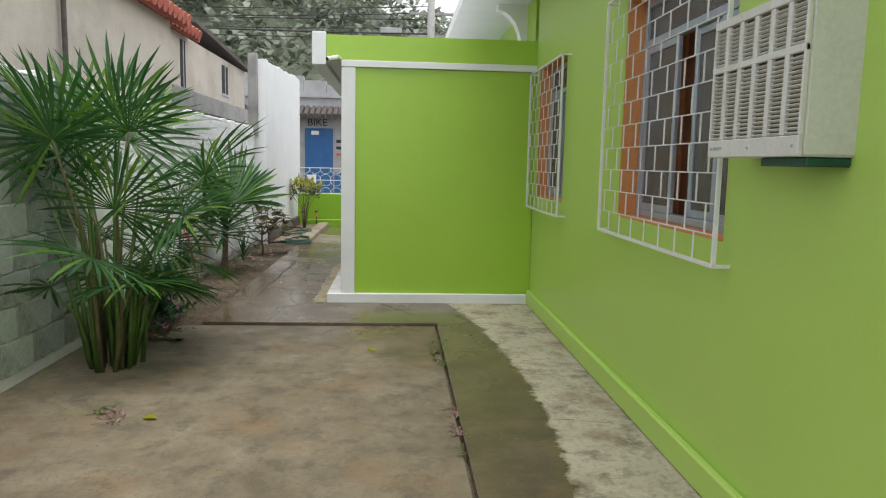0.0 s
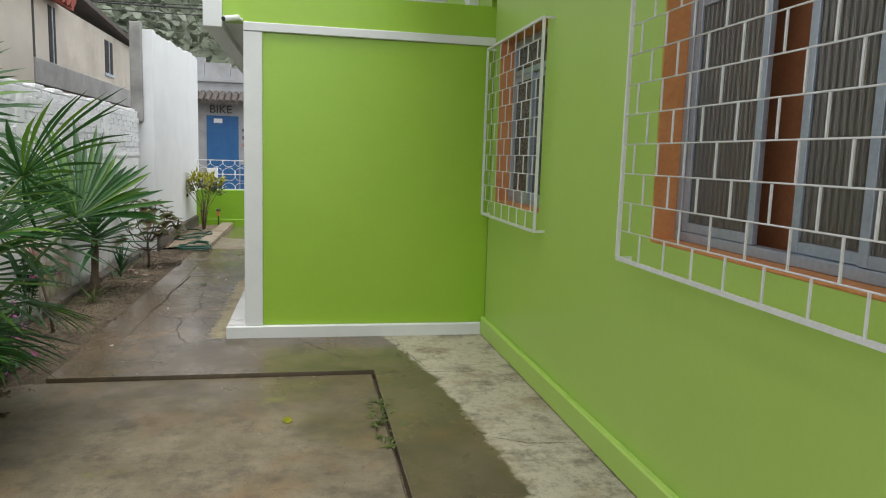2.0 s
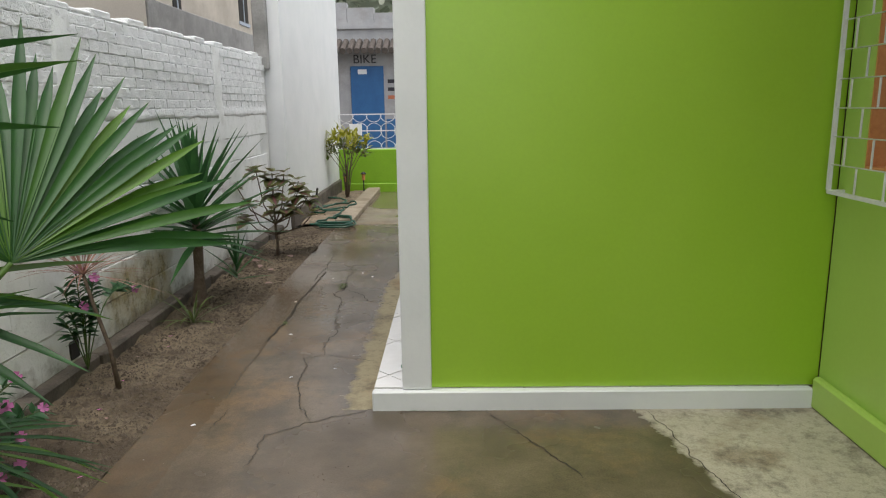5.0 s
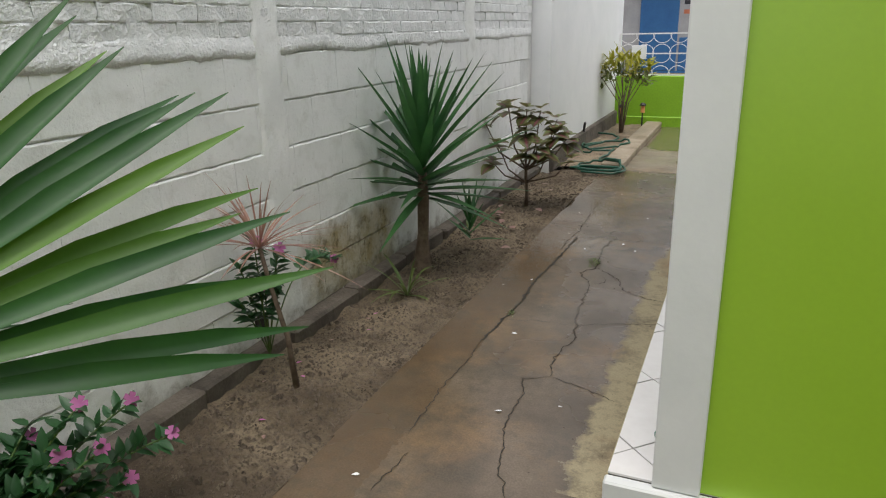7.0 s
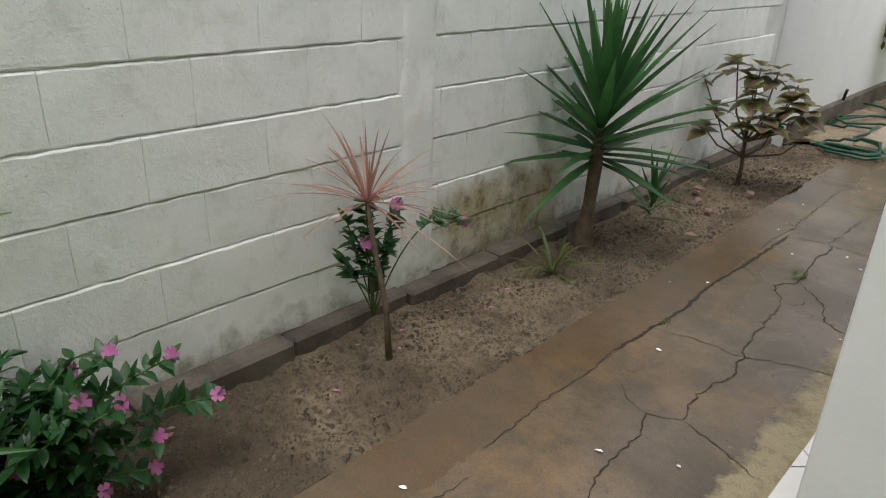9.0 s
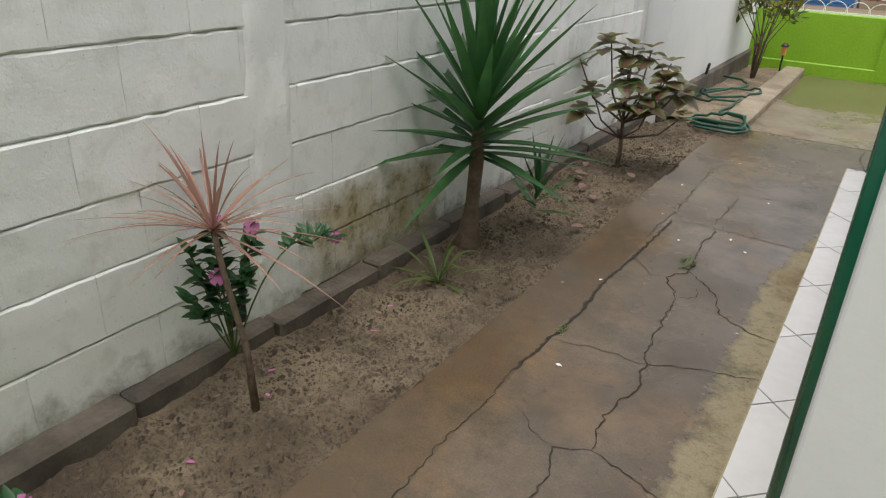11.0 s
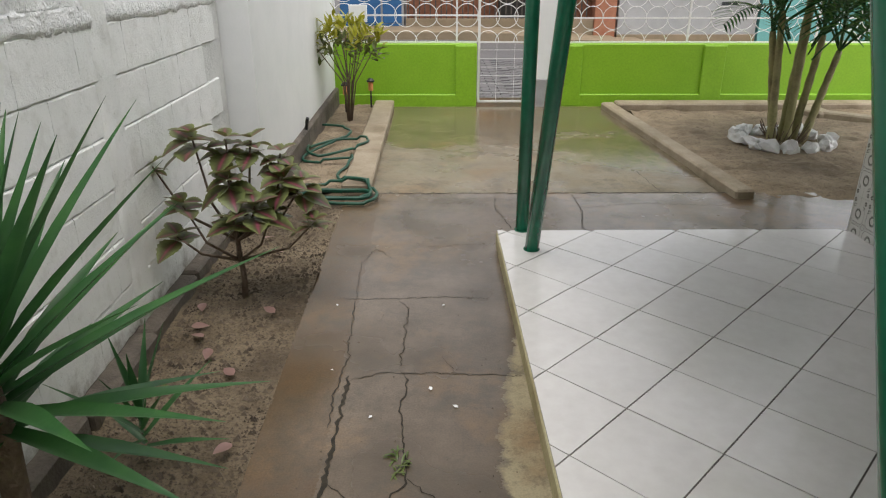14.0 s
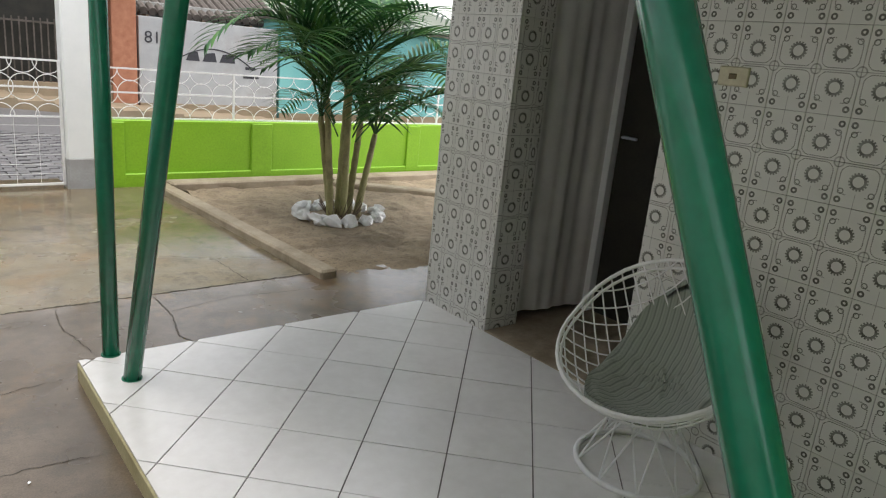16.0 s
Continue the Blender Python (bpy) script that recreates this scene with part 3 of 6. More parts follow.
# ---- house ----
XW = 1.745
HOLE2, HOLE1 = (3.12, 4.45, 1.045, 2.26), (5.84, 6.86, 1.045, 2.2)
w = bmesh.new()
ys = [-3.0, HOLE2[0], HOLE2[1], HOLE1[0], HOLE1[1], 7.02]
for (y0, y1), hole in zip(zip(ys, ys[1:]), (None, HOLE2, None, HOLE1, None)):
    if hole:
        box(w, (XW, y0, -0.1), (XW + 0.16, y1, hole[2]))
        box(w, (XW, y0, hole[3]), (XW + 0.16, y1, 3.0))
    else:
        box(w, (XW, y0, -0.1), (XW + 0.16, y1, 3.0))
bmesh.ops.remove_doubles(w, verts=w.verts, dist=1e-4)
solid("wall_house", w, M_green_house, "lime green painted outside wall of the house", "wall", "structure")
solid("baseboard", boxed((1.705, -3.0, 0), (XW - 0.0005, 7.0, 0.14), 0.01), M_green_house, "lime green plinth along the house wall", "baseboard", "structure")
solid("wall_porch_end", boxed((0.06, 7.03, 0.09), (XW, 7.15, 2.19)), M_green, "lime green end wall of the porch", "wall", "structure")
solid("porch_pilaster", boxed((-0.068, 7.005, 0.09), (0.06, 7.16, 2.19), 0.004), M_white, "white painted corner pilaster", "pilaster", "structure")
solid("porch_kerb", boxed((-0.2, 6.985, -0.05), (1.712, 7.028, 0.088), 0.006), M_white, "white painted kerb under the porch wall", "trim", "structure")
solid("porch_band", boxed((-0.068, 7.0, 2.192), (XW, 7.16, 2.252), 0.004), M_white, "white painted band under the parapet", "trim", "structure")
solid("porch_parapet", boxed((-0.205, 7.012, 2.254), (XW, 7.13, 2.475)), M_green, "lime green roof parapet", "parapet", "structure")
solid("ceiling_porch", boxed((-0.33, 7.135, 2.255), (3.2, 11.1, 2.47)), M_white, "white porch ceiling slab", "ceiling", "structure")
solid("porch_fascia", boxed((-0.335, 7.0, 2.205), (-0.207, 11.1, 2.497), 0.004), M_white, "white fascia at the edge of the porch roof", "trim", "structure")
solid("eave", boxed((1.08, -3.0, 2.93), (3.2, 12.0, 3.05)), M_white, "white overhanging eave of the main roof", "eave", "structure")
br = bmesh.new()
prof = [Vector((XW, 0, 2.45)), Vector((XW, 0, 2.93))] + [Vector((XW - 0.3, 0, 2.93))] + [Vector((XW - 0.3 + 0.25 * math.sin(a), 0, 2.45 + 0.42 * math.cos(a))) for a in (radians(d) for d in range(0, 91, 15))]
f0 = [br.verts.new(v + Vector((0, 7.6, 0))) for v in prof]
f1 = [br.verts.new(v + Vector((0, 7.75, 0))) for v in prof]
br.faces.new(f0)
br.faces.new(f1[::-1])
for i in range(len(prof)):
    br.faces.new((f0[i], f1[i], f1[(i + 1) % len(prof)], f0[(i + 1) % len(prof)]))
bmesh.ops.recalc_face_normals(br, faces=br.faces)
solid("eave_bracket", br, M_white, "white curved bracket under the eave", "bracket", "structure")
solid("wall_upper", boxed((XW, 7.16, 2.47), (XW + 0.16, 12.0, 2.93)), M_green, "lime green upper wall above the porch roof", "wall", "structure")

# porch floor: a slab with ochre sides under diagonal tiles
solid("floor_porch", boxed((-0.2, 7.03, -0.1), (3.2, 10.93, 0.078), 0.004), [M_step], "raised porch floor with ochre painted edge", "floor", "structure")
solid("grout_bed", boxed((-0.192, 7.035, 0.079), (XW, 10.922, 0.085)), M_grout, "grey grout between porch tiles", "grout", "structure")

# tiled walls of the porch
solid("wall_tiled", boxed((XW + 0.02, 7.15, 0.0), (XW + 0.2, 9.452, 2.255)), M_grout, "porch wall faced with patterned tiles", "wall", "structure")
solid("wall_tiled_pier", boxed((XW + 0.02, 10.385, 0.0), (XW + 0.24, 10.92, 2.255)), M_grout, "porch pier faced with patterned tiles", "wall", "structure")
solid("lintel", boxed((XW + 0.02, 9.452, 2.12), (XW + 0.2, 10.385, 2.255)), M_white, "lintel over the porch doorway", "lintel", "structure")

# rooms behind the openings, closed around
room = bmesh.new()
box(room, (3.2, -3.1, -0.1), (3.3, 12.0, 3.0))
box(room, (XW, -3.1, -0.1), (3.2, -3.0, 3.0))
box(room, (XW + 0.16, 7.16, -0.1), (3.2, 7.22, 3.0))
box(room, (XW + 0.24, 10.75, 0.0), (3.2, 10.92, 2.93))
solid("wall_rooms", room, M_room, "dim plastered room walls", "wall", "structure")
solid("floor_rooms", boxed((XW + 0.16, -3.0, -0.1), (3.2, 7.16, 0.05)), M_cement, "floor of the rooms", "floor", "structure")
solid("floor_doorway", boxed((XW - 0.0, 9.465, 0.0785), (3.2, 10.74, 0.095), 0.003), M_cement, "worn brown sill and floor inside the doorway", "floor", "structure")

# ---- porch posts ----
def porch_post(foot, top, group):
    t = thing("porch_post", "dark green enamelled steel pipe post", "post", foot, group)
    tp = Vector(top) - Vector(foot)
    part("pipe", tube(bmesh.new(), [(0, 0, 0), tp * 0.5, tp], 0.036, 20), M_pole, t, "", True)
    part("foot_weld", tube(bmesh.new(), [(0, 0, 0), (0, 0, 0.006)], 0.042, 20), M_pole, t)
    return t


porch_post((-0.058, 10.93, 0.09), (-0.062, 10.905, 2.254), "V-shaped porch posts")
porch_post((-0.042, 10.65, 0.09), (-0.013, 9.86, 2.254), "V-shaped porch posts")
porch_post((-0.014, 7.61, 0.09), (0.012, 8.6, 2.254), "V-shaped porch posts")
porch_post((-0.052, 7.28, 0.09), (-0.052, 7.28, 2.254), "V-shaped porch posts")

# ---- garden wall ----
XG = -1.77
solid("wall_garden_core", boxed((XG - 0.15, -3.0, -0.1), (XG - 0.012, 11.57, 1.8)), M_mortar, "mortar of the garden wall", "wall", "structure")
hw = bmesh.new()
ridge = [(11.58 + 0.124 * i, 2.86 + 0.005 * i + 0.05 * noise.noise((i * 0.37, 1.5, 0)) + 0.03 * noise.noise((i * 1.3, 4.5, 0))) for i in range(31)]
outline = [(11.58, -0.1)] + ridge + [(15.3, -0.1)]
sides = [[hw.verts.new((x, y, z)) for y, z in outline] for x in (-1.85, -1.6)]
hw.faces.new(sides[0])
hw.faces.new(sides[1][::-1])
for i in range(len(outline)):
    q = (i + 1) % len(outline)
    hw.faces.new((sides[0][i], sides[1][i], sides[1][q], sides[0][q]))
bmesh.ops.recalc_face_normals(hw, faces=hw.faces)
solid("wall_white", hw, M_white, "tall smooth white boundary wall with a ragged top", "wall", "structure")
solid("wall_pillar", boxed((-1.86, 11.5, 1.7), (-1.72, 11.6, 2.95), 0.01), M_concrete, "rough grey concrete pillar on the wall", "pillar", "structure")
solid("wall_white_foot", boxed((-1.62, 11.6, 0.0), (-1.56, 14.98, 0.2), 0.015), M_kerb, "stained grey foot of the white wall", "kerb", "structure")
def pillar_face(y0, y1, top):
    """A cast pillar nearly flush with the blocks, its face and edges uneven."""
    bm = bmesh.new()
    rows = []
    for j in range(61):
        z = 0.0 + top * j / 60
        row = []
        for i in range(9):
            y = y0 + (y1 - y0) * i / 8 + (0.012 * noise.noise((z * 6, i * 0.4, y0)) if i in (0, 8) else 0)
            row.append(bm.verts.new((XG + 0.007 + 0.009 * noise.noise((y * 9, z * 7, 2.0)) + 0.004 * noise.noise((y * 40, z * 40, 1.0)) - (0.016 if i in (0, 8) else 0), y, z)))
        rows.append(row)
    for r0, r1 in zip(rows, rows[1:]):
        for i in range(8):
            bm.faces.new((r0[i], r0[i + 1], r1[i + 1], r1[i])).smooth = True
    back = [[bm.verts.new((XG - 0.03, v.co.y, v.co.z)) for v in (r[0], r[8])] for r in rows]
    for r0, r1, b0, b1 in zip(rows, rows[1:], back, back[1:]):
        bm.faces.new((r0[0], r1[0], b1[0], b0[0]))
        bm.faces.new((r0[8], b0[1], b1[1], r1[8]))
    bmesh.ops.recalc_face_normals(bm, faces=bm.faces)
    return bm


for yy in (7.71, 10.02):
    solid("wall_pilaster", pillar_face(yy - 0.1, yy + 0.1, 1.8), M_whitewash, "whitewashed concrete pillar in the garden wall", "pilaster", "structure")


# ---- front wall, fence, gate ----
YF = 14.98
def low_wall(name, x0, x1, panels):
    solid(name, boxed((x0, YF, -0.5), (x1, YF + 0.14, 0.655), 0.008), M_green_low, "lime green low front wall", "wall", "structure")
    b = bmesh.new()
    for a, c in panels:
        box(b, (a, YF - 0.03, 0.0), (c, YF - 0.001, 0.64), 0.008)
    box(b, (x0, YF - 0.028, -0.02), (x1, YF - 0.0015, 0.13), 0.01)
    solid(name + "_relief", b, M_green_low, "raised green posts and plinth of the front wall", "trim", "structure")


low_wall("wall_front_west", -1.6, -0.07, [(-0.3, -0.07)])
low_wall("wall_front_east", 0.8, 9.0, [(0.8, 1.06), (2.36, 2.6), (4.45, 4.65), (6.4, 6.6)])
solid("gate_post", boxed((0.55, YF - 0.02, -0.5), (0.795, YF + 0.2, 2.6), 0.015), M_white, "white painted gate post with bare foot", "post", "structure")
solid("gate_post_foot", boxed((0.545, YF - 0.03, -0.05), (0.799, YF + 0.21, 0.3), 0.02), M_facade, "flaking foot of the gate post", "post", "structure")


def fence_panel(x0, x1, z0, z1, label):
    t = thing("iron_fence", label, "fence", ((x0 + x1) / 2, YF + 0.07, z0))
    cx = (x0 + x1) / 2
    for z in (0.0, (z1 - z0) * 0.52, z1 - z0):
        part("rail", boxed((x0 - cx, -0.009, z - 0.008), (x1 - cx, 0.009, z + 0.008)), M_grille, t)
    n = max(1, round((x1 - x0) / 0.23))
    step = (x1 - x0) / n
    h = (z1 - z0) * 0.52
    ring = tube(bmesh.new(), arc_pts((0, 0, 0), 0.118, 0, 360, 20), 0.0042, 5, False)
    bow = tube(bmesh.new(), arc_pts((0, 0, 0), 0.118, 180, 360, 12), 0.0042, 5)
    hump = tube(bmesh.new(), arc_pts((0, 0, 0), 0.118, 0, 180, 12), 0.0042, 5)
    rm, bmn, hm = mesh_of("ring", ring, M_grille, True), mesh_of("bow", bow, M_grille, True), mesh_of("hump", hump, M_grille, True)
    for i in range(n):
        xx = x0 - cx + (i + 0.5) * step
        placed("ring", rm, t, pose(xx, 0, h))
        placed("bow", bmn, t, pose(xx, 0, z1 - z0))
        placed("hump", hm, t, pose(xx, 0, 0))
    for i in range(0, n + 1, 6):
        part("upright", boxed((x0 - cx + i * step - 0.01, -0.01, 0), (x0 - cx + i * step + 0.01, 0.01, z1 - z0)), M_grille, t)
    return t


fence_panel(-1.58, -0.07, 0.665, 1.19, "white iron fence of rings on the low wall")
fence_panel(0.8, 8.9, 0.665, 1.14, "white iron fence of rings on the low wall")
gate = fence_panel(-0.05, 0.54, 0.665, 1.17, "white iron gate of rings over wire mesh")
gate.name = "iron_gate"
tagged(gate, category="gate")
for i in range(7):
    part("mesh_wire", tube(bmesh.new(), [(-0.295, 0, -0.62 + i * 0.09), (0.295, 0, -0.62 + i * 0.09)], 0.0022, 5), M_grille, gate)
for i in range(4):
    part("mesh_wire", tube(bmesh.new(), [(-0.29 + i * 0.193, 0, -0.63), (-0.29 + i * 0.193, 0, 0)], 0.0018, 5), M_grille, gate)
for s in (-1, 1):
    part("stile", boxed((s * 0.29 - 0.012, -0.012, -0.64), (s * 0.29 + 0.012, 0.012, 0.51)), M_grille, gate)
part("bottom_rail", boxed((-0.3, -0.011, -0.64), (0.3, 0.011, -0.62)), M_grille, gate)
solid("meter_box", boxed((-1.42, YF + 0.03, 0.87), (-1.23, YF + 0.06, 1.045), 0.004), M_white, "small white plate hung on the fence", "plate")


# ---- windows and grilles ----
def slider_window(name, y0, y1, z0, z1, panes, label):
    t = thing(name, label, "window", (XW + 0.1, (y0 + y1) / 2, z0), kind="structure")
    h, hw_ = z1 - z0, (y1 - y0) / 2
    rv = bmesh.new()
    box(rv, (-0.097, hw_ - 0.008, 0.0), (0.06, hw_ + 0.0, h))
    box(rv, (-0.097, -hw_, 0.0), (0.06, -hw_ + 0.008, h))
    box(rv, (-0.097, -hw_ + 0.009, h - 0.008), (0.06, hw_ - 0.009, h))
    part("reveal", rv, M_orange, t, "orange painted reveal")
    part("window_sill", boxed((-0.102, -hw_ + 0.009, 0.0), (0.06, hw_ - 0.009, 0.012), 0.003), M_orange, t, "orange painted sill")
    fr = bmesh.new()
    for a, b, c, d in ((-hw_ + 0.01, hw_ - 0.01, 0.013, 0.05), (-hw_ + 0.01, hw_ - 0.01, h - 0.05, h - 0.01), (-hw_ + 0.01, hw_ - 0.01, h * 0.78, h * 0.78 + 0.04)):
        box(fr, (0.0, a, c), (0.05, b, d), 0.003)
    for yy in (-hw_ + 0.01, hw_ - 0.05):
        box(fr, (0.001, yy, 0.051), (0.049, yy + 0.04, h - 0.051), 0.003)
    part("window_frame", fr, M_alu, t)
    for a, b, dx in panes:
        s = bmesh.new()
        for yy in (a, b - 0.035):
            box(s, (dx, yy, 0.052), (dx + 0.022, yy + 0.035, h * 0.78 - 0.002), 0.002)
        for zz in (0.052, h * 0.78 - 0.037):
            box(s, (dx + 0.001, a + 0.036, zz), (dx + 0.021, b - 0.036, zz + 0.035), 0.002)
        sash = part("sash", s, M_alu, t)
        g = part("pane", boxed((dx + 0.009, a + 0.036, 0.088), (dx + 0.013, b - 0.036, h * 0.78 - 0.038)), M_glass, sash)
        g.visible_shadow = False
    g = part("pane", boxed((0.02, -hw_ + 0.051, h * 0.78 + 0.041), (0.024, hw_ - 0.051, h - 0.051)), M_glass, t)
    g.visible_shadow = False
    return t


slider_window("window_1", *HOLE2, [(0.16, 0.61, 0.005), (-0.33, -0.0, 0.026), (-0.61, -0.3, 0.005)], "aluminium sliding window, half open, with fluted glass")
slider_window("window_2", *HOLE1, [(0.05, 0.46, 0.005), (-0.46, 0.08, 0.026)], "aluminium sliding window with fluted glass")
# brown door leaf and curtain seen through the open sash
door = thing("door_1", "varnished brown wooden room door standing ajar", "door", (2.0, 3.74, 0.05), kind="structure")
part("leaf", boxed((-0.02, -0.4, 0.0), (0.02, 0.4, 2.1), 0.004), M_brown, door)
part("door_handle", tube(bmesh.new(), [(-0.03, -0.3, 1.1), (-0.06, -0.3, 1.1), (-0.06, -0.2, 1.1)], 0.009, 8), M_alu, door, "metal lever handle")
part("lock_plate", boxed((-0.024, -0.32, 1.0), (-0.02, -0.28, 1.16)), M_alu, door)
part("frame", boxed((-0.03, 0.41, 0.0), (0.05, 0.5, 2.14), 0.004), M_orange, door)


def window_grille(y0, y1, z0, z1):
    x = XW - 0.065
    cy = (y0 + y1) / 2
    t = thing("window_grille", "white iron grille in a running-bond pattern before a window", "grille", (x, cy, z0), "window grilles")
    h, r = z1 - z0, 0.0075
    w = (y1 - y0) / 2
    part("frame_bar", boxed((-r, -w, -r), (r, w, r)), M_grille, t)
    part("frame_bar", boxed((-r, -w, h - r), (r, w, h + r)), M_grille, t)
    for s in (-1, 1):
        part("frame_bar", boxed((-r, s * w - r, r), (r, s * w + r, h - r)), M_grille, t)
        for zz in (0.0, h):
            part("wall_arm", boxed((r, s * w - 0.006, zz - r * 0.9), (0.0655, s * w + 0.006, zz + r * 0.9)), M_grille, t)
    rows = round(h / 0.115)
    dz = h / rows
    cols = round(2 * w / 0.185)
    dy = 2 * w / cols
    rod = mesh_of("cross_rod", tube(bmesh.new(), [(0, -w, 0), (0, w, 0)], 0.003, 6), M_grille, True)
    tie = mesh_of("tie", boxed((-0.0025, -0.0038, 0.003), (0.0025, 0.0038, dz - 0.003)), M_grille)
    for i in range(1, rows):
        placed("cross_rod", rod, t, pose(0, 0, i * dz))
    for i in range(rows):
        for j in range(cols + 1):
            yy = -w + (j + (0.5 if i % 2 else 0.0)) * dy
            if -w + 0.02 < yy < w - 0.02:
                placed("tie", tie, t, pose(0, yy, i * dz))
    return t


window_grille(3.055, 4.6, 0.955, 2.275)
window_grille(5.72, 6.975, 0.945, 2.16)


# ---- air conditioner ----
def air_conditioner():
    t = thing("air_conditioner", "ivory window air conditioner with louvred front, fixed in the wall", "air conditioner", (XW, 2.655, 1.37))
    W, H, D = 0.285, 0.47, 0.165
    part("casing", boxed((-D + 0.012, -W, 0), (0.05, W, H), 0.008), M_ac, t)
    x0, x1 = -D - 0.004, -D + 0.011
    for z0, z1 in ((0.0, 0.06), (H - 0.03, H), (0.29, 0.312)):
        part("front_rail", boxed((x0, -W, z0), (x1, W, z1), 0.003), M_ac, t)
    cols = 6
    cw = 2 * W / cols
    for i in range(cols + 1):
        yy = -W + i * cw
        part("front_bar", boxed((x0 + 0.001, max(-W, yy - 0.012), 0.0605), (x1, min(W, yy + 0.012), H - 0.0305), 0.002), M_ac, t)
    part("coil", boxed((x1 + 0.0002, -W + 0.013, 0.061), (x1 + 0.0012, W - 0.013, H - 0.031)), M_coil, t, "ochre cooling fins")
    slat = mesh_of("louvre", box(bmesh.new(), (-0.005, -cw / 2 + 0.0125, -0.0012), (0.005, cw / 2 - 0.0125, 0.0012), 0, pose(0, 0, 0, 0, 35, 0)), M_ac)
    for i in range(cols):
        for z0, n in ((0.066, 17), (0.318, 9)):
            for k in range(n):
                placed("louvre", slat, t, pose(x0 + 0.008, -W + (i + 0.5) * cw, z0 + k * 0.0132))
    part("drip_tray", boxed((-D + 0.03, -W + 0.01, -0.028), (0.0, -W + 0.26, -0.001), 0.004), M_hose, t, "dark green drip tray")
    for yy in (-W + 0.03, 0.0, W - 0.03):
        part("screw", tube(bmesh.new(), [(x0 - 0.003, yy, 0.03), (x0, yy, 0.03)], 0.005, 8), M_alu, t)
    for k in range(4):
        part("badge_bar", boxed((x0 - 0.0012, 0.18 + k * 0.016, 0.025), (x0, 0.19 + k * 0.016, 0.037)), M_alu, t)


air_conditioner()

# bullet camera under the parapet corner
cctv = thing("security_camera", "small white bullet security camera on the pilaster top", "camera", (-0.13, 7.0, 2.262))
part("body", tube(bmesh.new(), [(-0.055, -0.1, -0.02), (0.03, 0.0, 0.012)], 0.02, 14), M_white, cctv, "", True)
part("lens_ring", tube(bmesh.new(), [(-0.0585, -0.104, -0.0215), (-0.0555, -0.1005, -0.0202)], 0.0165, 14), M_plastic_black, cctv)
part("mount", tube(bmesh.new(), [(0.02, -0.01, 0.008), (0.055, 0.012, 0.0)], 0.011, 10), M_white, cctv)


# ---- chair on the porch ----
def basket_chair():
    t = thing("basket_chair", "white wire basket chair with striped grey-green cushion", "chair", (1.39, 9.07, 0.09))
    m = Matrix.Translation((0.06, -0.02, 0.3)) @ pose(0, 0, 0, 0, 0, 182) @ pose(0, 0, 0, 0, 30, 0)
    R = 0.345

    def bowl(u, v):
        # u round the rim, v from the centre out
        r = R * math.sin(v * 1.25) / math.sin(1.25)
        return m @ Vector((r * math.cos(u), r * math.sin(u) * 1.02, 0.42 * (1 - math.cos(v * 1.25)) + 0.1 * max(0, -math.cos(u)) * v * v))

    part("rim", tube(bmesh.new(), [bowl(radians(a), 1) for a in range(0, 361, 10)], 0.0078, 8, False), M_grille, t, "", True)
    part("rim", tube(bmesh.new(), [bowl(radians(a), 0.95) for a in range(0, 361, 10)], 0.006, 6, False), M_grille, t, "", True)
    n = 8
    for k in range(-n + 1, n):
        c = k / n
        half = math.sqrt(1 - c * c)
        for flip in (0, 1):
            pts = []
            for i in range(13):
                s = -half + 2 * half * i / 12
                a, b = (c, s) if not flip else (s, c)
                ang = math.atan2(b, a) + radians(45)
                pts.append(bowl(ang, min(1, math.hypot(a, b))))
            part("wire", tube(bmesh.new(), pts, 0.0034, 5), M_grille, t, "", True)
    base = bmesh.new()
    part("base_ring", tube(base, arc_pts((0, 0, 0.012), 0.235, 0, 360, 32, (1, 0, 0), (0, 1, 0)), 0.012, 8, False), M_grille, t, "", True)
    part("hub_ring", tube(bmesh.new(), arc_pts((0.0, 0.0, 0.255), 0.1, 0, 360, 24, (1, 0, 0), (0, 1, 0)), 0.008, 8, False), M_grille, t, "", True)
    for k in range(10):
        a0 = radians(36 * k)
        for d in (38, -38):
            a1 = a0 + radians(d)
            part("strut", tube(bmesh.new(), [(0.235 * math.cos(a0), 0.235 * math.sin(a0), 0.015), (0.1 * math.cos(a1), 0.1 * math.sin(a1), 0.255)], 0.004, 5), M_grille, t)
    cu = bmesh.new()
    nu, nv = 40, 12
    layers = []
    for lift in (0.012, 0.05):
        rows = []
        for j in range(nv + 1):
            rows.append([cu.verts.new(bowl(2 * math.pi * i / nu, 0.02 + 0.85 * (1 - 0.42 * abs(math.sin(2 * math.pi * i / nu)) ** 1.5) * j / nv) + Vector((0, 0, lift * (1 if j < nv else 0.6) + 0.012 * math.sin(i * 1.3) * math.sin(j * 1.1)))) for i in range(nu)])
        layers.append(rows)
    for rows, flip in zip(layers, (True, False)):
        for j in range(nv):
            for i in range(nu):
                q = (rows[j][i], rows[j][(i + 1) % nu], rows[j + 1][(i + 1) % nu], rows[j + 1][i])
                cu.faces.new(q[::-1] if flip else q)
    for i in range(nu):
        cu.faces.new((layers[0][nv][i], layers[0][nv][(i + 1) % nu], layers[1][nv][(i + 1) % nu], layers[1][nv][i]))
    part("cushion", cu, M_cushion, t, "striped grey-green cushion", True)


basket_chair()

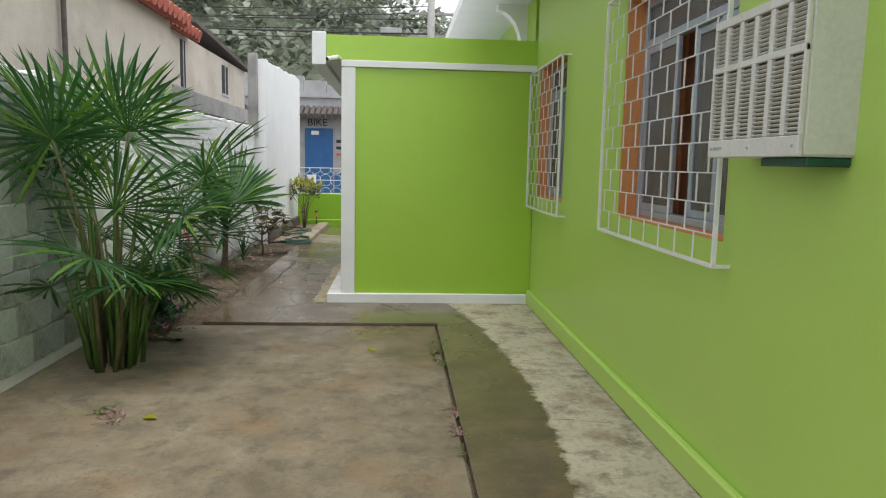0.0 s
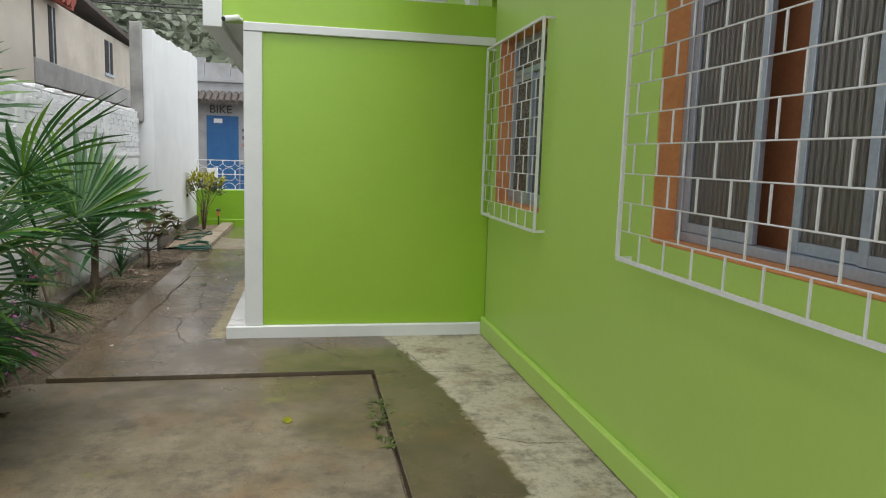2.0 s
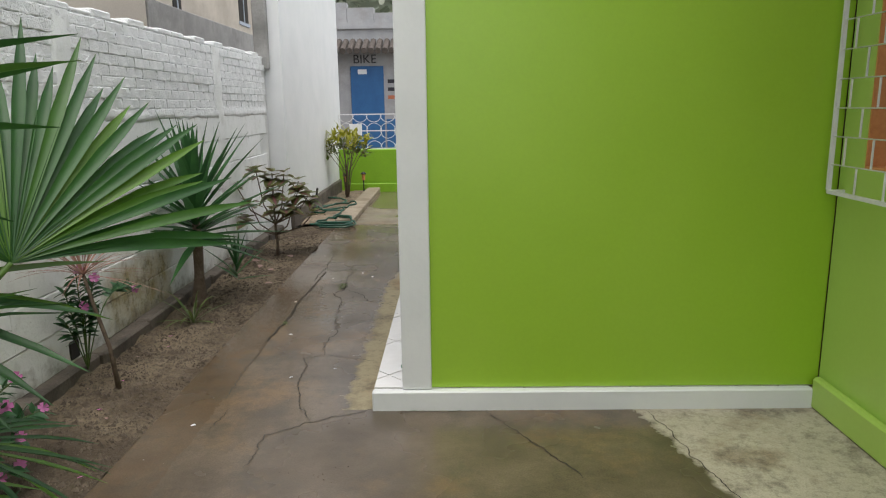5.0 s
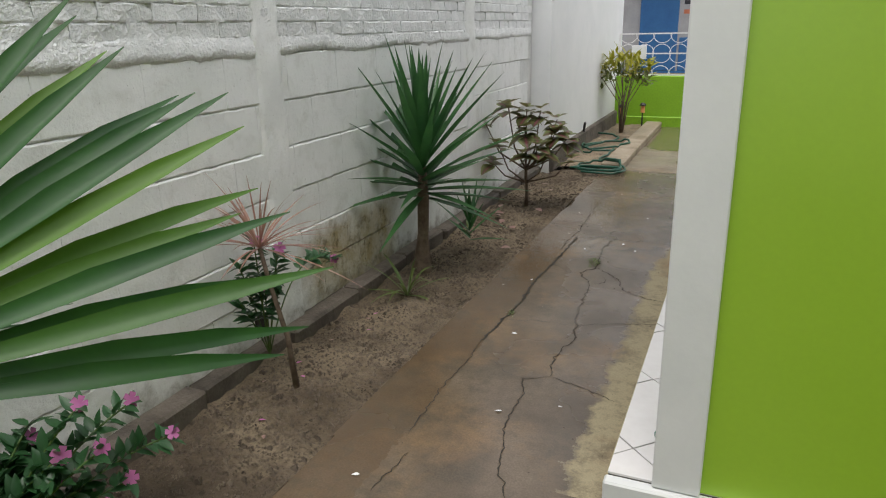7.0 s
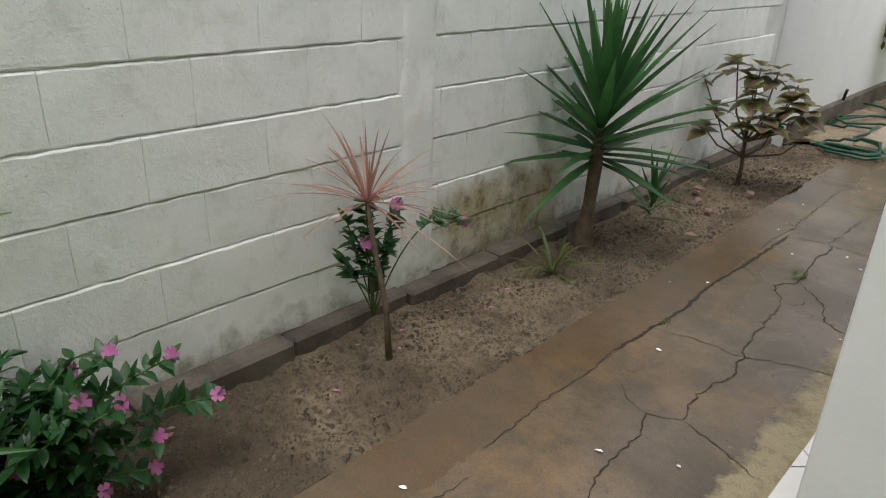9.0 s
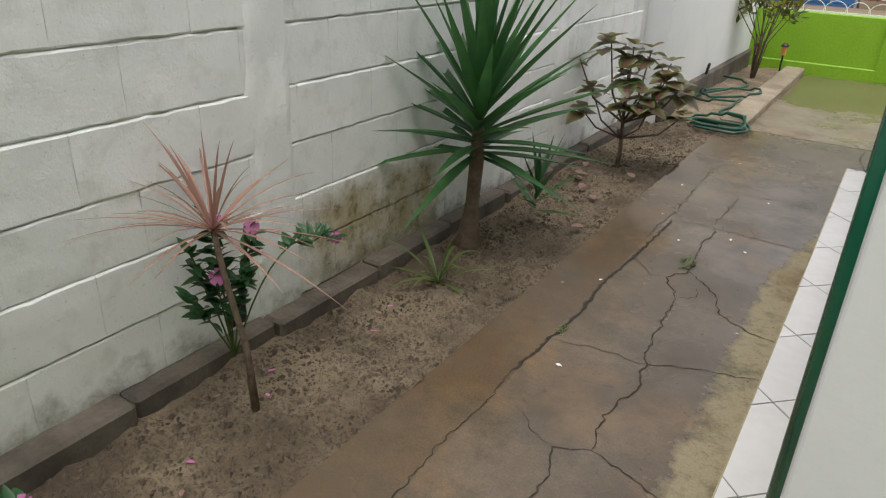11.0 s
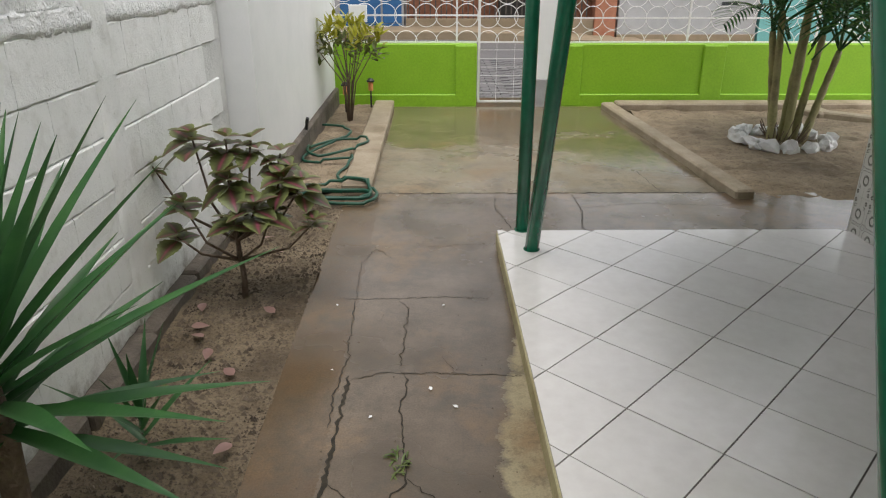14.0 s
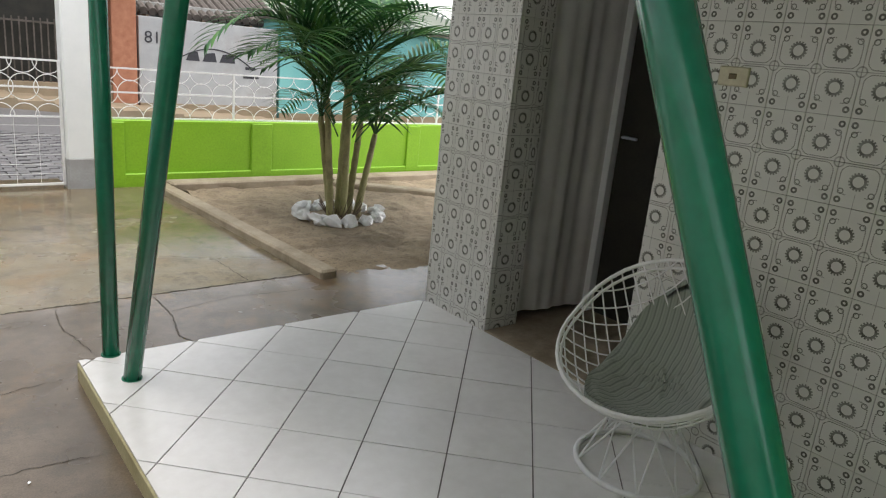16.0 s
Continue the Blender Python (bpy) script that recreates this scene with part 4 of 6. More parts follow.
# doorway: curtain, dark door leaf, handle, switch
cur = bmesh.new()
rows = []
for i in range(61):
    s = i / 60
    x = 1.99 + 0.7 * s
    rows.append([cur.verts.new((x, 10.45 + 0.006 * math.sin(s * 41) + 0.012 * math.sin(s * 13) - 0.1 * s, z)) for z in (0.13, 1.1, 2.1)])
for a, b in zip(rows, rows[1:]):
    for k in (0, 1):
        cur.faces.new((a[k], b[k], b[k + 1], a[k + 1]))
curtain = solid("curtain", cur, M_curtain, "long pale curtain hanging in the doorway", "curtain", smooth=True)
dl = thing("door_2", "dark door leaf standing open inside the porch doorway", "door", (2.62, 9.95, 0.095), kind="structure")
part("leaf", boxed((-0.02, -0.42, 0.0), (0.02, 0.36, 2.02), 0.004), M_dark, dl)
part("door_handle", tube(bmesh.new(), [(-0.02, 0.3, 1.1), (-0.07, 0.3, 1.1), (-0.07, 0.2, 1.1)], 0.009, 8), M_alu, dl, "metal lever handle")
part("door_frame", boxed((-0.06, 0.37, 0.0), (0.03, 0.43, 2.04), 0.004), M_white, dl, "white painted door frame")
pl = bmesh.new()
rows = []
for i in range(41):
    s = i / 40
    rows.append([pl.verts.new((2.5 - 0.02 * (i % 2), 9.56 + 0.36 * s * (0.55 + 0.45 * (1 - z / 0.95)), 0.1 + z)) for z in (0.0, 0.5, 0.95)])
for a, b in zip(rows, rows[1:]):
    for k in (0, 1):
        pl.faces.new((a[k], b[k], b[k + 1], a[k + 1]))
solid("pleated_cloth", pl, mat("dark_green_cloth", (0.1, 0.14, 0.13), (0.15, 0.19, 0.18), 6, 0.9), "dark green pleated cloth hanging by the door", "cloth")
sw = thing("light_switch", "cream plastic light switch on the tiled wall", "switch", (XW - 0.002, 9.19, 1.578))
part("plate", boxed((-0.008, -0.06, -0.036), (0.006, 0.06, 0.036), 0.004), M_switch, sw)
part("rocker", boxed((-0.012, -0.016, -0.01), (-0.0082, 0.016, 0.01), 0.002), M_coil, sw)


# ---- plants ----
def fan_mesh(seed, n=24, length=0.5, spread=230):
    rnd = random.Random(seed)
    bm = bmesh.new()
    for k in range(n):
        a = radians(-spread / 2 + spread * k / (n - 1))
        way = Vector((math.sin(a), math.cos(a), 0.08 + 0.16 * math.cos(a)))
        L = length * (0.78 + 0.22 * math.cos(a * 0.7)) * rnd.uniform(0.9, 1.05)
        blade(bm, (0, 0, 0), way, (0, 0, 1), L, 0.027 * length / 0.5, rnd.uniform(0.08, 0.3), 5, 0.6, lambda s: (0.12 + 1.25 * s if s < 0.7 else (1 - s) * 3.3) + 0.02)
    return mesh_of("leaf", bm, M_fan)


def fan_palm():
    rnd = random.Random(4)
    t = thing("fan_palm", "clump of green fan palms with many thin stems", "palm", (-1.36, 4.98, -0.02))
    fans = [fan_mesh(s, 20 + 2 * s, 0.46 + 0.03 * s) for s in range(4)]
    leaves = []
    for k in range(22):
        az = radians(k * 137.5)
        lean = rnd.uniform(0.1, 0.5)
        h = rnd.uniform(0.45, 1.55)
        foot = Vector((0.19 * math.cos(az) * rnd.random(), 0.19 * math.sin(az) * rnd.random(), 0))
        top = foot + Vector((lean * 0.35 * math.cos(az), lean * 0.35 * math.sin(az), h * 0.62))
        end = top + Vector((lean * 0.7 * math.cos(az), lean * 0.7 * math.sin(az), h * 0.38))
        leaves.append((foot, top, end, az, rnd.uniform(5, 62) - 25 * (h < 0.8)))
    for az, reach, h, tilt in ((62, 0.6, 0.95, 12), (75, 0.5, 0.5, -12), (105, 0.45, 1.15, 35), (0, 0.6, 1.25, 40), (-20, 0.55, 1.0, 15), (150, 0.4, 1.5, 62), (90, 0.25, 1.65, 72), (200, 0.35, 1.5, 55), (-45, 0.3, 1.5, 60)):
        a = radians(az)
        leaves.append((Vector((0.1 * math.cos(a), 0.1 * math.sin(a), 0)), Vector((reach * 0.35 * math.cos(a), reach * 0.35 * math.sin(a), h * 0.65)), Vector((reach * math.cos(a), reach * math.sin(a), h)), a, tilt))
    for i, (foot, top, end, az, tilt) in enumerate(leaves):
        if (end.y + 4.98 < 4.3 and end.x > 0.2) or (end.x > 0.3 and end.y > 0.4 and end.z > 1.2):
            continue
        part("stem", tube(bmesh.new(), [foot, (foot + top) / 2 + Vector((0.01, 0, 0)), top, end], [0.017, 0.015, 0.009, 0.006], 6), M_petiole if i % 3 else M_stem, t, "", True)
        placed("leaf", fans[i % 4], t, Matrix.Translation(end) @ pose(0, 0, 0, 0, 0, math.degrees(az) - 90) @ pose(0, 0, 0, tilt, rnd.uniform(-30, 30), 0) @ Matrix.Scale(rnd.uniform(0.85, 1.12), 4))
    for k, (base, way, up, sc) in enumerate((((0.64, 0.52, 1.03), (-0.213, 0.603, 0.768), (0.11, -0.105, 0.1135), 1.12), ((0.4, 0.12, 1.12), (0.35, 0.2, 0.12), (-0.1, -0.1, 0.3), 0.95), ((0.35, 0.6, 0.6), (0.3, 0.35, -0.25), (-0.1, -0.15, 0.3), 0.8), ((0.1, 0.1, 1.45), (0.2, 0.25, 0.25), (0.0, -0.2, 0.2), 1.05), ((0.1, -0.1, 1.6), (0.1, 0.0, 0.4), (0.1, -0.4, 0.05), 1.1), ((-0.2, 0.1, 1.55), (-0.25, 0.0, 0.3), (0.1, -0.4, 0.1), 1.1))):
        base, yv, zv = Vector(base), Vector(way).normalized(), Vector(up)
        xv = yv.cross(zv).normalized()
        zv = xv.cross(yv)
        part("stem", tube(bmesh.new(), [base * 0.12 - Vector((0, 0, base.z * 0.12)), base * 0.45 + Vector((0, 0, 0.12)), base], [0.015, 0.01, 0.006], 6), M_petiole, t, "", True)
        placed("leaf", fans[k % 4] if k else fan_mesh(9, 38, 0.52, 150), t, Matrix.Translation(base) @ Matrix((xv, yv, zv)).transposed().to_4x4() @ Matrix.Scale(sc, 4))


fan_palm()


def yucca(name, at, trunk, n, length, width, label, trunk_r=0.037, low=-16):
    rnd = random.Random(n)
    t = thing(name, label, "yucca", at)
    if trunk > 0.05:
        part("trunk", tube(bmesh.new(), [(0, 0, -0.05), (0.005, 0.0, 0.04), (0.012, 0.008, trunk * 0.5), (0.015, 0.02, trunk), (0.015, 0.02, trunk + length * 0.42)], [trunk_r * 2.1, trunk_r * 1.4, trunk_r * 0.85, trunk_r * 0.9, trunk_r * 0.4], 10), M_bark, t, "ringed brown trunk", True)
    for k in range(n):
        s = (k + 0.5) / n
        el = radians(low + (86 - low) * s ** 0.8)
        az = radians(k * 137.508 + rnd.uniform(-12, 12))
        way = Vector((math.cos(az) * math.cos(el), math.sin(az) * math.cos(el), math.sin(el)))
        z = trunk + length * 0.42 * s
        L = length * rnd.uniform(0.82, 1.08) * (0.8 + 0.2 * math.sin(math.pi * s))
        part("leaf", blade(bmesh.new(), (0.015, 0.02, z), way, (way.x * -0.3, way.y * -0.3, 1.01), L, width, 0.03 + 0.06 * (1 - s), 6, 0.5, lambda q: (0.55 + 1.1 * q if q < 0.4 else (1 - q) * 1.65) + 0.01), M_yucca, t)
    return t


yucca("yucca", (-1.57, 8.69, 0.0), 0.42, 62, 0.72, 0.06, "yucca with a short brown trunk and stiff green leaves")
yucca("young_yucca", (-1.46, 9.12, 0.0), 0.05, 11, 0.34, 0.03, "small young yucca in the sandy bed", 0.012, 5)


def strap_plant(name, at, n, length, width, label, material, low=20, droop=0.7, stem=None):
    rnd = random.Random(n * 7)
    t = thing(name, label, "plant", at)
    top = Vector((0, 0, 0))
    if stem:
        pts = [Vector(p) for p in stem]
        part("stem", tube(bmesh.new(), pts, [0.014, 0.01, 0.009, 0.008][:len(pts)], 8), M_bark, t, "thin brown stem", True)
        top = pts[-1]
    for k in range(n):
        el, az = radians(rnd.uniform(low, 85)), radians(k * 137.5 + rnd.uniform(-20, 20))
        way = Vector((math.cos(az) * math.cos(el), math.sin(az) * math.cos(el), math.sin(el)))
        part("leaf", blade(bmesh.new(), top, way, (0.01, 0, 1) if el < 1.2 else (1, 0, 0.2), length * rnd.uniform(0.65, 1.1), width, droop * rnd.uniform(0.5, 1.2), 8, 0.3), material, t)
    return t


strap_plant("dracaena", (-1.446, 7.265, 0.0), 48, 0.4, 0.011, "thin dracaena with a tuft of reddish narrow leaves", M_cordy, -8, 0.34, [(0, 0, -0.04), (-0.03, 0.01, 0.2), (-0.08, 0.0, 0.42), (-0.11, 0.0, 0.56)])
strap_plant("grass_tuft", (-1.46, 8.28, 0.0), 14, 0.4, 0.02, "tuft of long green grass in the sandy bed", M_weed, 15, 0.55)
strap_plant("lily_shoot", (-1.62, 9.55, 0.0), 7, 0.2, 0.014, "small strap-leaved shoot by the wall", M_weed, 25, 0.5)


def vinca(at, stems, seed, label, leaf_size=1.0, bare=0.3):
    """stems: for each one its tip, taken from the foot, how far it arches up before that, and whether a flower ends it."""
    rnd = random.Random(seed)
    t = thing("vinca", label, "flower", at, "flowering vinca")
    leaf = bmesh.new()
    blade(leaf, (0, 0, 0), (1, 0, 0.15), (0, 0, 1), 0.05, 0.021, 0.15, 4, 0.3, oval)
    leaf = mesh_of("leaf", leaf, M_vinca)
    fl = bmesh.new()
    for k in range(5):
        a = radians(72 * k)
        blade(fl, (0, 0, 0), (math.cos(a), math.sin(a), 0.1), (0, 0, 1), 0.026, 0.024, 0.0, 3, 0.1, lambda s: 0.3 + 0.8 * s if s < 0.8 else 0.8)
    fl = mesh_of("flower", fl, M_petal)
    for tip, arch, flower in stems:
        tip = Vector(tip)
        mid = tip * 0.45 + Vector((0, 0, arch))
        pts = [Vector((0, 0, 0)).lerp(mid, q).lerp(mid.lerp(tip, q), q) for q in (i / 10 for i in range(11))]
        part("stem", tube(bmesh.new(), pts, 0.003, 5), M_petiole, t, "", True)
        n = max(6, int(tip.length / 0.026))
        for i in range(n):
            s = bare + (1 - bare) * (i + 1) / n
            k = min(9, int(s * 10))
            p = pts[k].lerp(pts[k + 1], s * 10 - k)
            d = pts[k + 1] - pts[k]
            turn = math.degrees(math.atan2(d.y, d.x))
            for side in (-70, 70):
                placed("leaf", leaf, t, Matrix.Translation(p) @ pose(0, 0, 0, rnd.uniform(-25, 25), rnd.uniform(-60, 25), turn + side + rnd.uniform(-30, 30)) @ Matrix.Scale(leaf_size * rnd.uniform(0.8, 1.25), 4))
        if flower:
            placed("flower", fl, t, Matrix.Translation(tip + Vector((0.01, 0, 0.012))) @ pose(0, 0, 0, rnd.uniform(10, 50), rnd.uniform(30, 70), rnd.uniform(-30, 30)) @ Matrix.Scale(rnd.uniform(0.8, 1.0), 4))


vinca((-1.64, 7.36, 0.06), [((0.03, -0.06, 0.5), 0.05, 1), ((0.05, -0.08, 0.33), 0.02, 1), ((0.06, 0.42, 0.28), 0.33, 1), ((0.03, 0.08, 0.43), 0.05, 1), ((0.0, -0.12, 0.42), 0.04, 0), ((0.03, -0.02, 0.36), 0.03, 0), ((0.0, -0.14, 0.28), 0.03, 0), ((0.04, 0.04, 0.3), 0.05, 0)], 11, "pink-flowered vinca at the foot of the garden wall", 1.15, 0.52)
bush = [((0.08, 0.34, 0.42), 0.1, 1), ((0.1, 0.48, 0.36), 0.14, 1), ((0.16, 0.32, 0.32), 0.1, 1), ((0.12, 0.58, 0.2), 0.16, 1), ((0.14, 0.4, 0.17), 0.1, 1), ((0.14, 0.38, 0.08), 0.1, 1)]
rnd = random.Random(5)
for k in range(48):
    a = rnd.uniform(-1.6, 1.9)
    r = rnd.uniform(0.12, 0.36)
    bush.append(((r * math.sin(a) * 0.6, r * math.cos(a), rnd.uniform(0.04, 0.4)), rnd.uniform(0.03, 0.14), k % 4 == 0))
vinca((-1.52, 6.0, 0.0), bush, 12, "bushy trailing pink-flowered vinca beside the palm clump", 1.15)
low_bush = [((0.3 * math.cos(a), 0.3 * math.sin(a), 0.1 + 0.13 * abs(math.sin(3 * a))), 0.08, i % 2 == 0) for i, a in ((i, radians(i * 40 - 60)) for i in range(8))]
vinca((-1.38, 5.8, 0.0), low_bush, 13, "low pink-flowered vinca beside the palm clump")


def coleus():
    rnd = random.Random(9)
    t = thing("coleus", "coleus bush with large dark red and green leaves", "shrub", (-1.44, 10.33, -0.02))

    def toothed(s):
        return oval(s) * (1 + 0.07 * (1 if int(s * 14) % 2 else -1))

    leaves = []
    for curl in (0.12, 0.32):
        leaf = bmesh.new()
        blade(leaf, (0, 0, 0), (1, 0, 0.12), (0, 0, 1), 0.125, 0.092, curl, 14, 0.22, toothed)
        leaves.append(mesh_of("leaf", leaf, M_coleus))
    part("trunk", tube(bmesh.new(), [(0, 0, -0.03), (0.006, 0, 0.12), (-0.004, 0, 0.24), (0.0, -0.01, 0.33)], [0.017, 0.014, 0.013, 0.012], 8), M_bark, t, "thin brown trunk", True)
    # tufts at the branch ends: place, size, whorls
    tufts = [((-0.15, 0.0, 0.78), 1.1, 3), ((-0.33, -0.02, 0.65), 0.65, 2), ((-0.2, -0.08, 0.49), 0.95, 2), ((-0.23, -0.12, 0.36), 1.1, 2), ((-0.02, 0.05, 0.75), 0.85, 3), ((0.08, 0.08, 0.74), 0.8, 3), ((0.0, -0.05, 0.62), 0.95, 3), ((0.12, -0.12, 0.5), 1.1, 3), ((0.03, -0.14, 0.44), 1.0, 2), ((0.22, 0.0, 0.6), 1.0, 3), ((0.3, 0.05, 0.55), 0.9, 3), ((0.36, -0.06, 0.4), 0.9, 2), ((0.2, 0.12, 0.67), 0.8, 3), ((0.16, -0.02, 0.42), 0.9, 2)]
    for e, size, whorls in tufts:
        e = Vector(e)
        low = Vector((0.0, -0.01, 0.2 if e.z < 0.5 else 0.3))
        mid = Vector((e.x * 0.65, e.y * 0.6, low.z + (e.z - low.z) * 0.35))
        part("branch", tube(bmesh.new(), [low, mid, e], [0.008, 0.006, 0.004], 6), M_bark, t, "", True)
        for w in range(whorls):
            p = e + Vector((0, 0, 0.015 - 0.035 * w))
            n = 4 if w else 3
            for k in range(n):
                placed("leaf", leaves[(k + w) % 2], t, Matrix.Translation(p) @ pose(0, 0, 0, rnd.uniform(-15, 15), -18 + 17 * w + rnd.uniform(-12, 14), k * 360 / n + w * 50 + rnd.uniform(-20, 20)) @ Matrix.Scale(size * rnd.uniform(0.68, 0.9) * (1 + 0.28 * w), 4))


coleus()


def croton():
    rnd = random.Random(5)
    t = thing("croton", "croton shrub with yellow and green leaves", "shrub", (-1.35, 14.06, 0.02))
    up, dn = bmesh.new(), bmesh.new()
    for b in (up, dn):
        blade(b, (0, 0, 0), (1, 0, 0.2), (0, 0, 1), 0.13, 0.04, 0.2, 5, 0.25, oval)
    up, dn = mesh_of("leaf", up, M_croton), mesh_of("leaf", dn, M_croton_low)
    for k in range(14):
        az = radians(k * 137.5)
        r = 0.33 * math.sqrt((k + 0.5) / 14)
        e = Vector((r * math.cos(az), r * math.sin(az), 0.88 - 0.9 * r * r + rnd.uniform(-0.06, 0.04)))
        part("branch", tube(bmesh.new(), [(0.012 * math.cos(az), 0.012 * math.sin(az), -0.05), (r * 0.15 * math.cos(az) + 0.03 * (k % 2), r * 0.15 * math.sin(az), 0.38), e], [0.007, 0.006, 0.004], 6), M_bark, t, "", True)
        for j in range(24):
            s = rnd.random()
            p = e + Vector((rnd.uniform(-0.05, 0.05), rnd.uniform(-0.05, 0.05), 0.1 - 0.3 * s))
            placed("leaf", up if s < 0.55 else dn, t, Matrix.Translation(p) @ pose(0, 0, 0, rnd.uniform(-30, 30), rnd.uniform(-70, 0 if s < 0.5 else 25), j * 137.5) @ Matrix.Scale(rnd.uniform(0.7, 1.1), 4))


croton()


def areca():
    rnd = random.Random(3)
    t = thing("areca_palm", "areca palm clump with several canes in a ring of white stones", "palm", (2.47, 13.2, 0.02))

    def frond(L):
        bm = bmesh.new()
        pts = [Vector((L * s * 0.7, 0, L * (1.05 * s - 0.8 * s * s))) for s in (i / 14 for i in range(15))]
        tube(bm, pts, [0.009 - 0.0005 * i for i in range(15)], 5)
        for i in range(2, 15):
            for j in (0, 0.5):
                p = pts[i] if not j or i == 14 else pts[i].lerp(pts[i + 1], j)
                d = (pts[i] - pts[i - 1]).normalized()
                for s in (-1, 1):
                    blade(bm, p, d * 0.8 + Vector((0, s, 0.3)), (0, 0, 1), 0.4 * math.sin(math.pi * (0.2 + 0.72 * i / 15)), 0.027, 0.3, 4, 0.3)
        return mesh_of("frond", bm, M_areca)

    fronds = [frond(L) for L in (1.15, 1.4, 1.6)]
    for k, (dx, dy, lean, h) in enumerate(((-0.1, 0.0, -0.12, 1.35), (0.0, -0.05, 0.0, 1.5), (0.1, 0.05, 0.13, 1.1), (0.03, 0.1, 0.05, 1.6), (-0.05, 0.08, -0.2, 1.15), (0.14, -0.04, 0.22, 0.95))):
        h *= 0.8
        top = Vector((dx + lean, dy + lean * 0.4, h))
        cane = [Vector((dx, dy, -0.03)).lerp(top, i / 12) for i in range(13)]
        part("cane", tube(bmesh.new(), cane, [0.034 - 0.0009 * i + (0.005 if i % 2 else 0) for i in range(13)], 9), M_cane, t, "ringed yellow-green cane", True)
        for j in range(6):
            placed("frond", fronds[(k + j) % 3], t, Matrix.Translation(top) @ pose(0, 0, 0, 0, rnd.uniform(-38, 14), j * 58 + k * 37 + rnd.uniform(-12, 12)) @ Matrix.Scale(rnd.uniform(1.0, 1.4), 4))
    for az, tilt, h, sc in ((172, -12, 0.85, 0.95), (205, 2, 0.75, 0.8), (8, -8, 0.8, 0.9), (-28, 0, 0.7, 0.8), (-75, -5, 0.75, 0.85), (120, -10, 0.85, 0.9)):
        placed("frond", fronds[1], t, Matrix.Translation((0.1 * math.cos(radians(az)), 0.1 * math.sin(radians(az)), h)) @ pose(0, 0, 0, 0, tilt, az) @ Matrix.Scale(sc, 4))
    strands = bmesh.new()
    for k in range(36):
        a = rnd.uniform(0, 6.28)
        tube(strands, [(0.12 * math.cos(a), 0.12 * math.sin(a), 0), (0.2 * math.cos(a + 0.3), 0.2 * math.sin(a + 0.3), rnd.uniform(0.05, 0.25))], 0.004, 4)
    part("root_litter", strands, M_bark, t, "dark dry shoots at the foot")


areca()


def stone_mesh(seed):
    bm = bmesh.new()
    bmesh.ops.create_icosphere(bm, subdivisions=2, radius=1)
    for v in bm.verts:
        v.co *= 1 + 0.75 * noise.noise(v.co * 1.3 + Vector((seed * 3.1, 0, 0))) + 0.3 * noise.noise(v.co * 3 + Vector((seed, 0, 0)))
    return mesh_of("painted_stone", bm, M_stone)


stones = [stone_mesh(s) for s in range(4)]
for k in range(14):
    a = 2 * math.pi * k / 14
    rnd = random.Random(k)
    ob = new("painted_stone", stones[k % 4])
    ob.matrix_basis = pose(2.47 + rnd.uniform(0.33, 0.41) * math.cos(a), 13.2 + rnd.uniform(0.3, 0.38) * math.sin(a), 0.055, 0, 0, math.degrees(a) + 90 + rnd.uniform(-25, 25)) @ Matrix.Diagonal((rnd.uniform(0.06, 0.11), rnd.uniform(0.05, 0.075), rnd.uniform(0.04, 0.07), 1))
    tagged(ob, "white painted stone in the ring round the palm", "stone", "stones round the palm")

# garden hose lying in loose loops
turns = [(-1.3, 11.62), (-0.97, 11.6), (-0.95, 11.84), (-1.28, 11.92), (-1.42, 11.74), (-1.0, 11.68), (-1.0, 11.9), (-1.22, 12.08), (-1.16, 12.5), (-1.4, 12.48), (-1.55, 12.6), (-1.36, 13.1), (-1.09, 13.08), (-1.2, 12.86), (-1.46, 12.62), (-1.55, 12.95), (-1.28, 13.38), (-1.36, 13.62), (-1.58, 13.7)]
hose = []
for i in range(len(turns) - 1):
    a, b, c, d = (Vector(turns[min(max(i + j, 0), len(turns) - 1)]).to_3d() for j in (-1, 0, 1, 2))
    for q in (j / 9 for j in range(9)):
        p = 0.5 * (2 * b + (c - a) * q + (2 * a - 5 * b + 4 * c - d) * q * q + (3 * b - a - 3 * c + d) * q ** 3)
        on_kerb = p.y > 11.86 and p.x > -1.17
        p.z = (0.077 if on_kerb else 0.05 if p.y > 11.86 else 0.022) + 0.012 * (i % 3)
        hose.append(p)
gh = thing("garden_hose", "dark green garden hose in loose loops on the soil", "hose", (0, 0, 0))
part("tube", tube(bmesh.new(), hose, 0.011, 6), M_hose, gh, "", True)
part("loop", tube(bmesh.new(), [Vector((-1.16 + 0.2 * math.cos(a), 11.74 + 0.1 * math.sin(a) + 0.02 * math.sin(3 * a), 0.03 + 0.012 * i / 60)) for i, a in ((i, radians(i * 16)) for i in range(61))], 0.011, 6), M_hose, gh, "", True)
part("nozzle", tube(bmesh.new(), [(-1.6, 13.0, 0.09), (-1.55, 12.9, 0.3)], 0.014, 8), M_plastic_black, gh)

